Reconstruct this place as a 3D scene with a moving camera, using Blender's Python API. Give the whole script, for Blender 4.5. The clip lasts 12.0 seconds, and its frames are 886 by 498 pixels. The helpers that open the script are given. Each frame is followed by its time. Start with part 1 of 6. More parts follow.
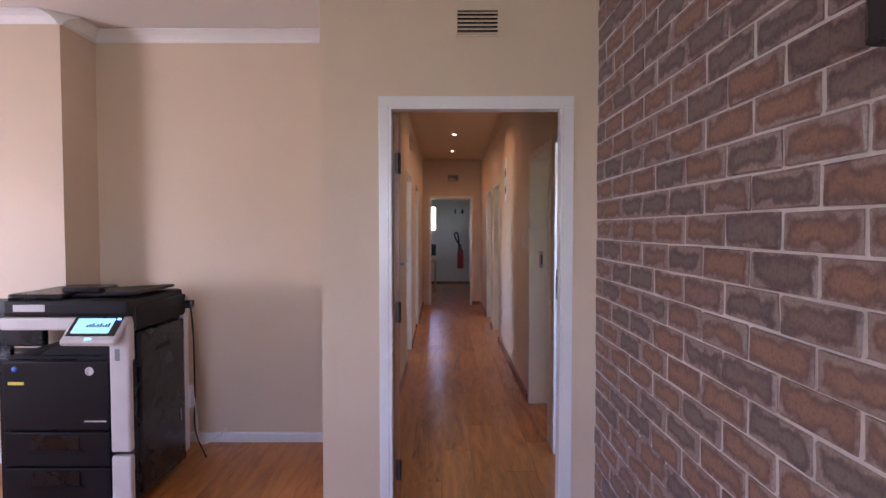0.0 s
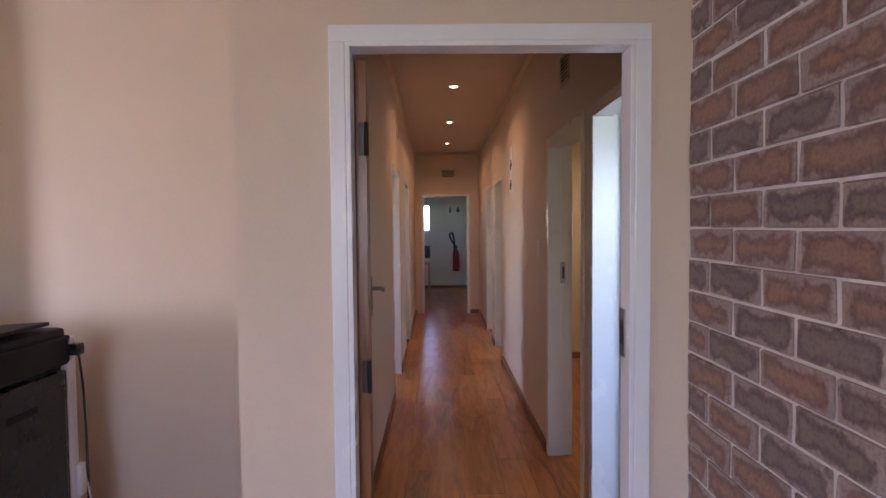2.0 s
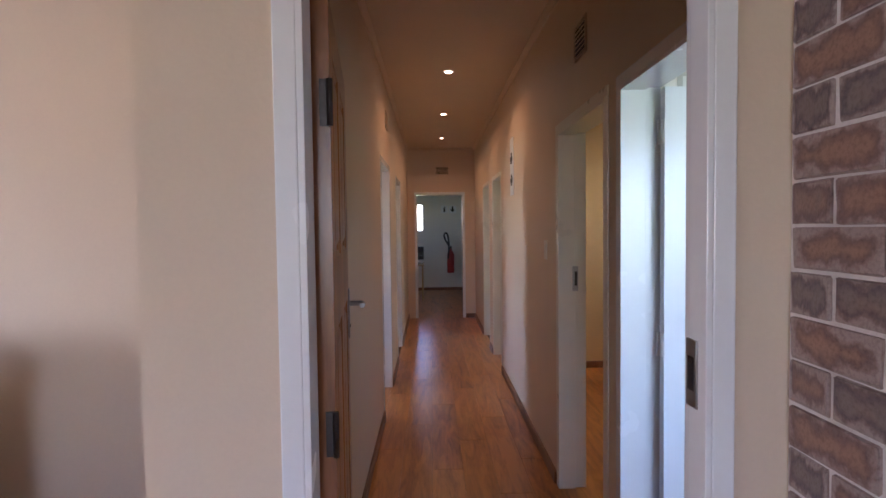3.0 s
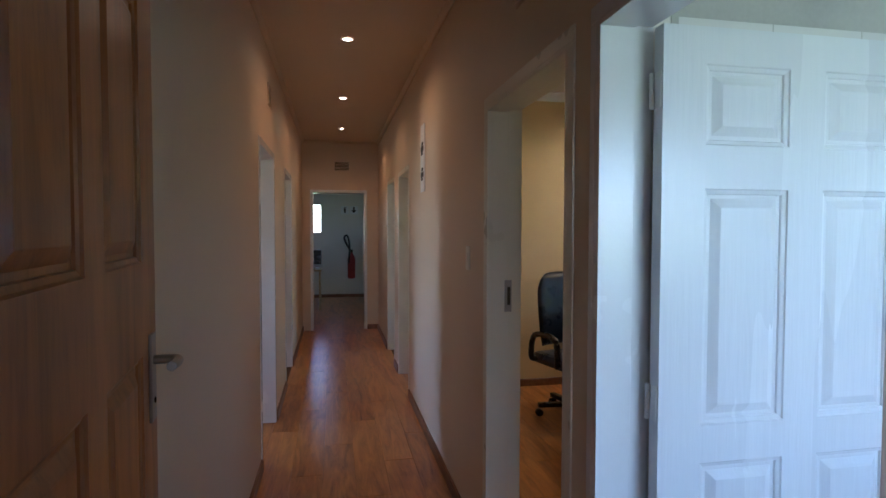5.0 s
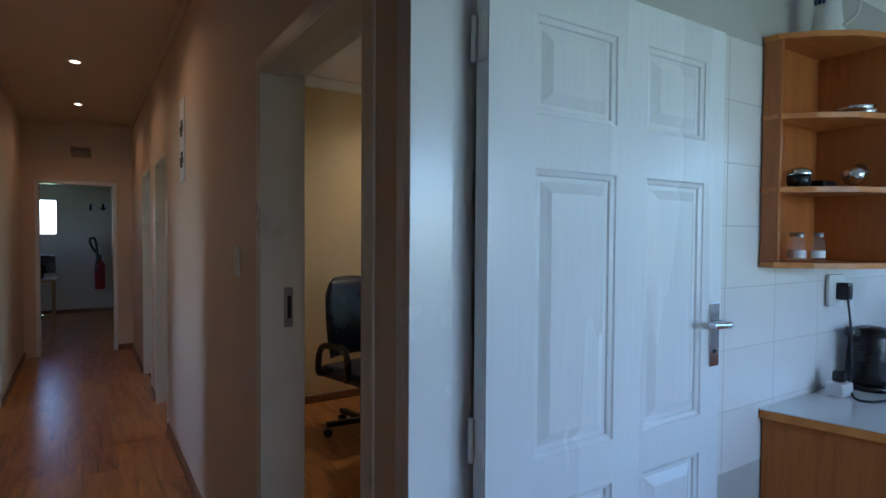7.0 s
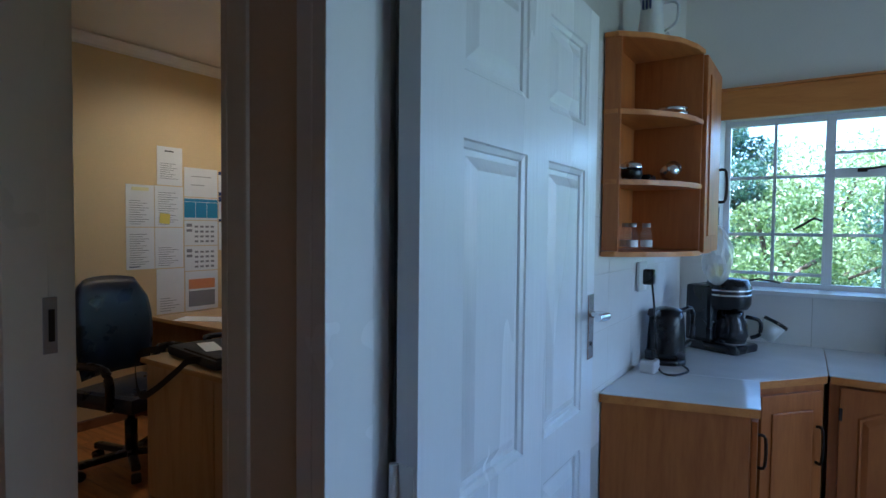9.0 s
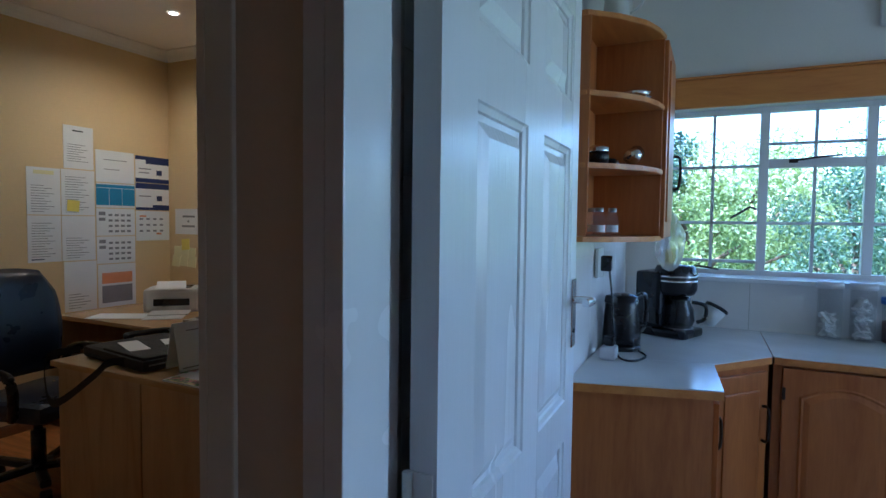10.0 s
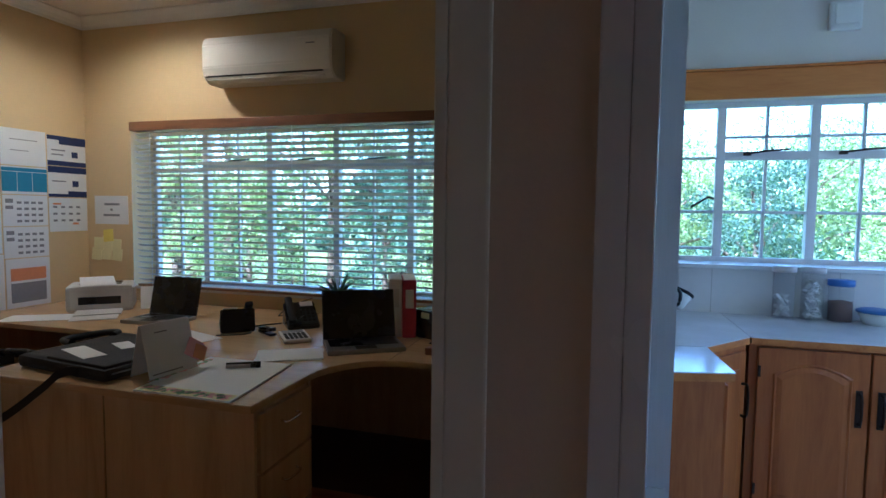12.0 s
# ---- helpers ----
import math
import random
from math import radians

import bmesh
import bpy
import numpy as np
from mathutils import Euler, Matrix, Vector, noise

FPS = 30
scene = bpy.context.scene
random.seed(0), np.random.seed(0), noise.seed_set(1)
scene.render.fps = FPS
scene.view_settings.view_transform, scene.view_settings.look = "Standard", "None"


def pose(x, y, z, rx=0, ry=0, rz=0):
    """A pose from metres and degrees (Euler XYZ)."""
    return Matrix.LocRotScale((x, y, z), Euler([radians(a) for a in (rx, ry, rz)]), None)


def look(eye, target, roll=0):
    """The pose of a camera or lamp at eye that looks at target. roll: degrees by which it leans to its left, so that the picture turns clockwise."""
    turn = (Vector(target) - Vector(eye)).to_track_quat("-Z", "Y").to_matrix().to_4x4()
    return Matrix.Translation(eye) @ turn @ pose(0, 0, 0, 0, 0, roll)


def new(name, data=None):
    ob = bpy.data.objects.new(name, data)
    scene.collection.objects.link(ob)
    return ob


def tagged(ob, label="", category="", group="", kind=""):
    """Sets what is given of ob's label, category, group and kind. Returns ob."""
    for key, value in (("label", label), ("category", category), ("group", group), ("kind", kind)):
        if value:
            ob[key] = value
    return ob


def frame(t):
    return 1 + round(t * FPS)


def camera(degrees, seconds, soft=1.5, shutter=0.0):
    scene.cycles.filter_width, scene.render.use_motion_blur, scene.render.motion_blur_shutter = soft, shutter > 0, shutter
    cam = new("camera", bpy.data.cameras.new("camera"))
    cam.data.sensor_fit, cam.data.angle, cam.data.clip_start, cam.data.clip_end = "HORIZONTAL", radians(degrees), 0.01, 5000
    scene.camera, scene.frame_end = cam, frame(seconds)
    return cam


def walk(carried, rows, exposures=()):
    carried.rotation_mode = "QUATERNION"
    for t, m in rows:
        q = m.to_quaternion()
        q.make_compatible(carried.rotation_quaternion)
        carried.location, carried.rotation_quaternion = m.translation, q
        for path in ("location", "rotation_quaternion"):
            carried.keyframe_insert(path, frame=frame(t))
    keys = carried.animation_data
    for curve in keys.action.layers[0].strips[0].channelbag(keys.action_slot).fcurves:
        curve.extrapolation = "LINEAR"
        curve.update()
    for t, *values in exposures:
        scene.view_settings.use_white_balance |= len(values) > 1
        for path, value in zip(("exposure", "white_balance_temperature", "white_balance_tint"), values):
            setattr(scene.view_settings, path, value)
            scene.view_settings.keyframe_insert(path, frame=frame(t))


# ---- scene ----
cam = camera(76.6, 12.0)
PATH = [
    (0, (0.234, 0.127, 1.47), (0.233, 2.126, 1.396), 0.0),
    (0.5, (0.232, 0.376, 1.481), (0.229, 2.375, 1.407), -0.1),
    (1, (0.208, 0.637, 1.501), (0.209, 2.636, 1.424), -0.2),
    (1.5, (0.212, 0.888, 1.505), (0.225, 2.886, 1.425), -0.4),
    (2, (0.234, 1.146, 1.518), (0.253, 3.144, 1.437), -0.5),
    (2.5, (0.231, 1.389, 1.517), (0.26, 3.387, 1.436), -0.7),
    (4.5, (0.28, 2.266, 1.506), (0.501, 4.253, 1.431), 0.0),
    (5, (0.291, 2.412, 1.505), (0.675, 4.373, 1.433), 0.1),
    (5.5, (0.311, 2.512, 1.496), (0.901, 4.422, 1.429), 0.2),
    (6, (0.355, 2.617, 1.483), (1.118, 4.465, 1.422), 0.3),
    (6.5, (0.4, 2.733, 1.472), (1.317, 4.509, 1.417), 0.4),
    (7, (0.441, 2.822, 1.472), (1.519, 4.506, 1.418), 0.4),
    (9, (0.434, 3.209, 1.46), (2.1, 4.313, 1.386), 0.6),
    (9.5, (0.459, 3.279, 1.437), (2.2, 4.26, 1.354), 0.6),
    (10, (0.463, 3.379, 1.43), (2.261, 4.249, 1.334), 0.7),
    (10.5, (0.45, 3.47, 1.429), (2.292, 4.241, 1.32), 0.7),
    (11, (0.434, 3.571, 1.427), (2.309, 4.258, 1.309), 0.7),
    (11.5, (0.417, 3.671, 1.433), (2.315, 4.291, 1.303), 0.7),
    (12, (0.393, 3.777, 1.434), (2.311, 4.327, 1.297), 0.7),
]
walk(cam, [(t, look(e, g, r)) for t, e, g, r in PATH],
     [(0, 4.15, 5550, 28), (2.5, 4.15, 5500, 24), (4.5, 3.85, 5100, 13), (5.5, 3.5, 5000, 10), (7, 3.05, 4900, 9), (9, 2.8, 4650, 9), (10.5, 2.85, 4550, 9), (12, 3.25, 4400, 9)])

# ---- light ----
world = bpy.data.worlds.new("world")
scene.world = world
world.use_nodes = True
wn = world.node_tree
sky = wn.nodes.new("ShaderNodeTexSky")
sky.sky_type, sky.sun_disc = "NISHITA", False
SUN_EL, SUN_AZ = radians(58), radians(-65)  # azimuth from +y towards +x
sky.sun_elevation, sky.sun_rotation = SUN_EL, SUN_AZ
wn.links.new(sky.outputs[0], wn.nodes["Background"].inputs[0])
wn.nodes["Background"].inputs[1].default_value = 0.15
sun = new("sun", bpy.data.lights.new("sun", "SUN"))
sun.data.energy, sun.data.angle, sun.data.color = 5.0, radians(0.5), (1.0, 0.95, 0.87)
sun_dir = Vector((math.sin(SUN_AZ) * math.cos(SUN_EL), math.cos(SUN_AZ) * math.cos(SUN_EL), math.sin(SUN_EL)))
sun.matrix_world = look((0, 0, 30), Vector((0, 0, 30)) - sun_dir)


def window_lamp(name, place, target, w, h, watts, color=(0.86, 0.93, 1.0)):
    """An added area lamp standing in for the daylight of a window that the walk never looks at."""
    ob = new(name, bpy.data.lights.new(name, "AREA"))
    ob.data.shape, ob.data.size, ob.data.size_y = "RECTANGLE", w, h
    ob.data.energy, ob.data.color = watts, color
    ob.matrix_world = look(place, target)
    return ob


window_lamp("reception_window_light", (-0.1, -2.46, 1.6), (0.1, 2, 1.6), 1.1, 1.2, 1.6, (1.0, 0.92, 0.96))
window_lamp("reception_side_light", (-3.96, 1.8, 1.3), (-0.9, 4.0, 1.4), 0.6, 0.75, 2.4, (1.0, 0.92, 0.94))
window_lamp("left_room_light", (-2.96, 6.3, 1.5), (1, 6.3, 1.3), 1.0, 0.9, 0.9)
window_lamp("left_back_room_light", (-2.96, 9.2, 1.5), (1, 9.2, 1.3), 1.4, 1.2, 0.5)
window_lamp("right_back_room_light", (3.66, 9.0, 1.5), (0, 9.0, 1.4), 1.6, 1.2, 0.5)
window_lamp("end_room_light", (-1.46, 13.4, 1.6), (2, 13.4, 1.5), 0.4, 0.6, 0.1)
# added fill that brightens the white door and kitchen wall; its window is assumed
window_lamp("kitchen_fill_light", (2.4, 0.84, 1.6), (2.2, 3.0, 1.5), 1.8, 1.0, 1.15)

# ---- materials ----
def nodes_of(m):
    m.use_nodes = True
    t = m.node_tree
    return t, t.nodes["Principled BSDF"]


def add(t, kind, **values):
    n = t.nodes.new(kind)
    for k, v in values.items():
        n.inputs[k].default_value = v
    return n


def coords(t, scale=(1, 1, 1), kind="Object"):
    tc = t.nodes.new("ShaderNodeTexCoord")
    mp = t.nodes.new("ShaderNodeMapping")
    mp.inputs["Scale"].default_value = scale
    t.links.new(tc.outputs[kind], mp.inputs["Vector"])
    return mp.outputs[0]


def ramp(t, fac, stops):
    r = t.nodes.new("ShaderNodeValToRGB")
    el = r.color_ramp.elements
    while len(el) < len(stops):
        el.new(0.5)
    for e, (p, c) in zip(el, stops):
        e.position, e.color = p, (*c, 1)
    t.links.new(fac, r.inputs[0])
    return r.outputs[0]


def noise_tex(t, vec, scale, detail=4, rough=0.55, distortion=0.0):
    n = add(t, "ShaderNodeTexNoise", Scale=scale, Detail=detail, Roughness=rough, Distortion=distortion)
    t.links.new(vec, n.inputs["Vector"])
    return n.outputs["Fac"]


def bump(t, b, height, strength, distance=0.01):
    n = add(t, "ShaderNodeBump", Strength=strength, Distance=distance)
    t.links.new(height, n.inputs["Height"])
    t.links.new(n.outputs[0], b.inputs["Normal"])
    return n


def surface(name, c, rough=0.5, vary=0.12, scale=2.5, fine=60, bump_=0.1, metal=0.0, spec=0.5, stretch=(1, 1, 1)):
    """A plain surface: base colour with slow stains and fine grain, uneven gloss and relief."""
    m = bpy.data.materials.new(name)
    t, b = nodes_of(m)
    v = coords(t, stretch)
    slow, quick = noise_tex(t, v, scale, 3), noise_tex(t, v, fine, 3)
    mix = t.nodes.new("ShaderNodeMath")
    mix.operation = "MULTIPLY_ADD"
    mix.inputs[1].default_value, mix.inputs[2].default_value = 0.35, 0.0
    t.links.new(quick, mix.inputs[0])
    tot = t.nodes.new("ShaderNodeMath")
    t.links.new(slow, tot.inputs[0]), t.links.new(mix.outputs[0], tot.inputs[1])
    lo, hi = [x * (1 - vary) for x in c], [min(1, x * (1 + vary)) for x in c]
    t.links.new(ramp(t, tot.outputs[0], [(0.42, lo), (0.95, hi)]), b.inputs["Base Color"])
    rr = ramp(t, slow, [(0.3, (max(0, rough - 0.06),) * 3), (0.7, (min(1, rough + 0.06),) * 3)])
    t.links.new(rr, b.inputs["Roughness"])
    b.inputs["Metallic"].default_value = metal
    b.inputs["Specular IOR Level"].default_value = spec
    if bump_:
        bump(t, b, quick, bump_, 0.004)
    return m


def wood(name, dark, light, rough=0.4, along="Y", scale=1.0, random_tone=0.0, ring=9.0, bump_=0.06):
    """Wood with long grain along one axis; pieces differ in tone and pattern."""
    m = bpy.data.materials.new(name)
    t, b = nodes_of(m)
    s = {"X": (0.12, 1, 1), "Y": (1, 0.12, 1), "Z": (1, 1, 0.12)}[along]
    v = coords(t, [k * scale for k in s])
    info = t.nodes.new("ShaderNodeObjectInfo")
    off = t.nodes.new("ShaderNodeVectorMath")
    off.operation = "MULTIPLY_ADD"
    off.inputs[1].default_value = (1, 1, 1)
    sc = t.nodes.new("ShaderNodeMath")
    sc.operation = "MULTIPLY"
    sc.inputs[1].default_value = 37.0 if random_tone else 0.0
    t.links.new(info.outputs["Random"], sc.inputs[0])
    t.links.new(v, off.inputs[0]), t.links.new(sc.outputs[0], off.inputs[2])
    big = noise_tex(t, off.outputs[0], ring, 5, 0.6, 1.2)
    fine = noise_tex(t, off.outputs[0], 90, 4, 0.6)
    a = t.nodes.new("ShaderNodeMath")
    a.operation = "MULTIPLY_ADD"
    a.inputs[1].default_value = 0.3
    t.links.new(fine, a.inputs[0]), t.links.new(big, a.inputs[2])
    r = t.nodes.new("ShaderNodeMath")
    r.operation = "MULTIPLY_ADD"
    r.inputs[1].default_value = random_tone
    t.links.new(info.outputs["Random"], r.inputs[0]), t.links.new(a.outputs[0], r.inputs[2])
    mid = [0.5 * (p + q) for p, q in zip(dark, light)]
    t.links.new(ramp(t, r.outputs[0], [(0.42, dark), (0.6, mid), (0.85, light)]), b.inputs["Base Color"])
    b.inputs["Roughness"].default_value = rough
    bump(t, b, fine, bump_, 0.002)
    return m


def glass(name, tint=(1, 1, 1), rough=0.0, ior=1.45):
    m = bpy.data.materials.new(name)
    t, b = nodes_of(m)
    b.inputs["Base Color"].default_value = (*tint, 1)
    b.inputs["Transmission Weight"].default_value, b.inputs["Roughness"].default_value, b.inputs["IOR"].default_value = 1, rough, ior
    return m


def clear_thin(name, tint, alpha):
    """Thin clear plastic or glass: mostly seen through, with a gloss."""
    m = bpy.data.materials.new(name)
    t, b = nodes_of(m)
    b.inputs["Base Color"].default_value = (*tint, 1)
    b.inputs["Alpha"].default_value, b.inputs["Roughness"].default_value = alpha, 0.06
    return m


def glow(name, c, strength):
    m = bpy.data.materials.new(name)
    t, b = nodes_of(m)
    b.inputs["Base Color"].default_value = (*c, 1)
    b.inputs["Emission Color"].default_value = (*c, 1)
    b.inputs["Emission Strength"].default_value = strength
    return m


def brick_material():
    """Rustic clay face: warm heart, dark fired ring, pale smeared rim; each brick differs."""
    m = bpy.data.materials.new("rustic_brick")
    t, b = nodes_of(m)
    tc = t.nodes.new("ShaderNodeTexCoord")
    info = t.nodes.new("ShaderNodeObjectInfo")
    rnd = t.nodes.new("ShaderNodeMath")
    rnd.operation = "MULTIPLY"
    rnd.inputs[1].default_value = 91.0
    t.links.new(info.outputs["Random"], rnd.inputs[0])
    shift = t.nodes.new("ShaderNodeVectorMath")
    t.links.new(tc.outputs["Object"], shift.inputs[0]), t.links.new(rnd.outputs[0], shift.inputs[1])
    wob = noise_tex(t, shift.outputs[0], 16, 4, 0.6)
    grain = noise_tex(t, shift.outputs[0], 110, 4, 0.65)
    sep = t.nodes.new("ShaderNodeSeparateXYZ")
    t.links.new(tc.outputs["Object"], sep.inputs[0])

    def math_node(op, a, bb, c=None):
        n = t.nodes.new("ShaderNodeMath")
        n.operation = op
        for i, val in enumerate((a, bb, c)):
            if val is None:
                continue
            if isinstance(val, (int, float)):
                n.inputs[i].default_value = val
            else:
                t.links.new(val, n.inputs[i])
        return n.outputs[0]
    ay = math_node("SUBTRACT", 0.1105, math_node("ABSOLUTE", sep.outputs[1], 0))
    az = math_node("SUBTRACT", 0.0378, math_node("ABSOLUTE", sep.outputs[2], 0))
    edge = math_node("SMOOTH_MIN", ay, az, 0.02)
    e2 = math_node("MULTIPLY_ADD", math_node("SUBTRACT", wob, 0.5), 0.075, edge)
    fac = math_node("MULTIPLY", e2, 26.0)
    fac = math_node("ADD", fac, math_node("MULTIPLY_ADD", info.outputs["Random"], 0.3, -0.13))
    body = ramp(t, fac, [(0.06, (0.31, 0.24, 0.215)), (0.22, (0.25, 0.165, 0.145)), (0.36, (0.172, 0.110, 0.094)), (0.5, (0.2, 0.118, 0.09)), (0.8, (0.27, 0.16, 0.115))])
    grey = ramp(t, fac, [(0.06, (0.30, 0.24, 0.215)), (0.25, (0.17, 0.12, 0.11)), (0.42, (0.125, 0.095, 0.096)), (0.75, (0.19, 0.145, 0.13))])
    pick = math_node("FRACT", math_node("MULTIPLY", info.outputs["Random"], 17.0), 0)
    which = math_node("MULTIPLY_ADD", math_node("SUBTRACT", pick, 0.62), 6.0, 0.5)
    which = math_node("ADD", which, math_node("MULTIPLY_ADD", wob, 1.6, -0.8))
    cl = t.nodes.new("ShaderNodeClamp")
    t.links.new(which, cl.inputs[0])
    mx = t.nodes.new("ShaderNodeMix")
    mx.data_type = "RGBA"
    t.links.new(cl.outputs[0], mx.inputs[0]), t.links.new(body, mx.inputs[6]), t.links.new(grey, mx.inputs[7])
    dirt = t.nodes.new("ShaderNodeMix")
    dirt.data_type, dirt.blend_type = "RGBA", "MULTIPLY"
    dirt.inputs[0].default_value = 0.7
    t.links.new(mx.outputs[2], dirt.inputs[6])
    t.links.new(ramp(t, grain, [(0.3, (0.55, 0.52, 0.5)), (0.55, (1, 1, 1)), (0.75, (1.0, 0.98, 0.95))]), dirt.inputs[7])
    t.links.new(dirt.outputs[2], b.inputs["Base Color"])
    b.inputs["Roughness"].default_value = 0.8
    hh = math_node("MULTIPLY_ADD", grain, 0.5, wob)
    bump(t, b, hh, 0.55, 0.006)
    return m


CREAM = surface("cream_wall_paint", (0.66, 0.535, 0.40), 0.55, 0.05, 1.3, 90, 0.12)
OFFICE_CREAM = surface("yellow_cream_wall_paint", (0.68, 0.52, 0.27), 0.55, 0.05, 1.3, 90, 0.12)
WHITE_WALL = surface("white_wall_paint", (0.77, 0.73, 0.67), 0.55, 0.05, 1.5, 90, 0.1)
CEIL = surface("ceiling_paint", (0.76, 0.72, 0.68), 0.7, 0.04, 1.2, 80, 0.06)
GLOSS_WHITE = surface("white_gloss_enamel", (0.77, 0.775, 0.78), 0.23, 0.03, 4, 45, 0.10)
DOOR_WHITE = surface("white_grained_door_paint", (0.78, 0.79, 0.81), 0.25, 0.03, 4, 60, 0.32, stretch=(1, 1, 0.07))
FRAME_CREAM = surface("cream_gloss_enamel", (0.70, 0.66, 0.55), 0.32, 0.04, 4, 45, 0.1)
CORNICE = surface("white_cornice_plaster", (0.80, 0.79, 0.78), 0.6, 0.03, 3, 70, 0.05)
FLOOR = wood("laminate_floor", (0.16, 0.046, 0.010), (0.57, 0.235, 0.058), 0.28, "Y", 1.0, 0.14, 14, 0.05)
DARK_JOINT = surface("floor_base_board", (0.10, 0.05, 0.025), 0.7)
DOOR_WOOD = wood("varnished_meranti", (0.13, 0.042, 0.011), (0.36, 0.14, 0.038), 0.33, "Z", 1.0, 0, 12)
SKIRT_WOOD = wood("brown_skirting_wood", (0.12, 0.05, 0.022), (0.24, 0.11, 0.05), 0.4, "Y")
OAK = wood("kitchen_oak", (0.30, 0.085, 0.016), (0.50, 0.18, 0.04), 0.38, "Z", 1.0, 0, 10)
OAK_H = wood("kitchen_oak_board", (0.42, 0.14, 0.028), (0.64, 0.27, 0.062), 0.38, "X", 1.0, 0, 10)
FASCIA = wood("fascia_oak", (0.48, 0.16, 0.03), (0.68, 0.28, 0.062), 0.4, "Y", 1.0, 0, 8)
BEECH = wood("desk_melamine", (0.42, 0.27, 0.125), (0.60, 0.41, 0.21), 0.22, "Y", 1.0, 0, 9, 0.03)
BEECH_Z = wood("desk_panel_melamine", (0.40, 0.25, 0.115), (0.55, 0.37, 0.19), 0.42, "Z", 1.0, 0, 9, 0.03)
BLIND = wood("blind_wood", (0.70, 0.60, 0.46), (0.84, 0.75, 0.62), 0.4, "Y")
VALANCE = wood("blind_valance_wood", (0.16, 0.07, 0.03), (0.30, 0.14, 0.06), 0.4, "Y")
BRICK = brick_material()
MORTAR = surface("white_mortar", (0.60, 0.56, 0.53), 0.85, 0.2, 9, 120, 0.6)
LAMINATE = surface("white_worktop_laminate", (0.74, 0.75, 0.76), 0.14, 0.05, 5, 200, 0.05)
TILE = surface("white_glazed_tile", (0.78, 0.76, 0.74), 0.22, 0.03, 3, 30, 0.03)
GROUT = surface("grey_grout", (0.50, 0.48, 0.45), 0.8)
CHROME = surface("satin_chrome", (0.72, 0.73, 0.75), 0.2, 0.05, 20, 200, 0.02, 1.0)
STEEL_DULL = surface("dull_steel", (0.35, 0.34, 0.33), 0.4, 0.1, 20, 200, 0.05, 1.0)
BRONZE = surface("dark_bronze", (0.05, 0.04, 0.035), 0.4, 0.1, 20, 200, 0.05, 0.8)
BLACK = surface("black_plastic", (0.006, 0.006, 0.008), 0.28, 0.2, 8, 220, 0.1)
BLACK_SOFT = surface("black_nylon", (0.013, 0.013, 0.016), 0.75, 0.25, 12, 300, 0.4)
# black leatherette with the window's blue reflection put into its base colour
LEATHER = surface("black_leatherette_blue_sheen", (0.012, 0.019, 0.042), 0.3, 0.2, 6, 130, 0.35)
CHARCOAL = surface("charcoal_plastic", (0.007, 0.0065, 0.009), 0.5, 0.15, 6, 250, 0.12, spec=0.25)
LIGHT_PLASTIC = surface("light_grey_plastic", (0.62, 0.60, 0.60), 0.45, 0.06, 6, 200, 0.06)
WHITE_PLASTIC = surface("white_plastic", (0.76, 0.76, 0.74), 0.38, 0.04, 6, 150, 0.04)
IVORY_PLASTIC = surface("ivory_plastic", (0.72, 0.69, 0.60), 0.38, 0.04, 6, 150, 0.04)
PAPER = surface("white_paper", (0.78, 0.79, 0.80), 0.7, 0.03, 6, 150, 0.05)
BLUE = surface("blue_print", (0.05, 0.25, 0.45), 0.6)
NAVY = surface("navy_print", (0.02, 0.035, 0.13), 0.6)
GREY_PRINT = surface("grey_print", (0.25, 0.25, 0.27), 0.7)
BLACK_PRINT = surface("black_print", (0.02, 0.02, 0.02), 0.6)
YELLOW = surface("yellow_paper", (0.80, 0.68, 0.12), 0.7)
PALE_YELLOW = surface("pale_yellow_paper", (0.78, 0.74, 0.42), 0.7)
PINK = surface("pink_paper", (0.80, 0.42, 0.45), 0.7)
ORANGE = surface("orange_print", (0.70, 0.28, 0.12), 0.6)
GREEN_PRINT = surface("green_print", (0.20, 0.34, 0.18), 0.6)
RED = surface("red_paint", (0.30, 0.02, 0.02), 0.35)
BINDER_RED = surface("red_binder_cloth", (0.42, 0.03, 0.07), 0.5)
BLUE_PLASTIC = surface("blue_plastic", (0.08, 0.18, 0.55), 0.4)
CLEAR = glass("window_glass")
JAR_GLASS = clear_thin("jar_glass", (0.75, 0.80, 0.80), 0.08)
COFFEE = surface("brown_granules", (0.13, 0.05, 0.03), 0.9, 0.4, 60, 300, 0.8)
SACHET = surface("sachet_paper", (0.80, 0.79, 0.77), 0.6, 0.25, 40, 200, 0.5)
LAMP_GLOW = glow("downlight_glow", (1.0, 0.80, 0.52), 8)
SCREEN_GLOW = glow("panel_screen_glow", (0.36, 0.80, 0.95), 0.05)
BLUE_LED = glow("blue_led_glow", (0.1, 0.3, 1.0), 0.4)
LEAF_PLANT = surface("succulent_leaf", (0.06, 0.13, 0.04), 0.45, 0.3, 30)
SOIL = surface("bare_soil", (0.10, 0.07, 0.05), 0.9, 0.3, 3, 40, 0.5)
GRASS = surface("lawn", (0.09, 0.13, 0.035), 0.9, 0.4, 1.5, 60, 0.8)
BARK = surface("tree_bark", (0.10, 0.07, 0.05), 0.9, 0.4, 4, 30, 0.8)
PLASTER_OUT = surface("outside_plaster", (0.55, 0.50, 0.43), 0.85, 0.1, 2, 60, 0.3)
ROOF_TILE = surface("roof_sheet", (0.20, 0.09, 0.06), 0.7, 0.15, 3, 40, 0.3)


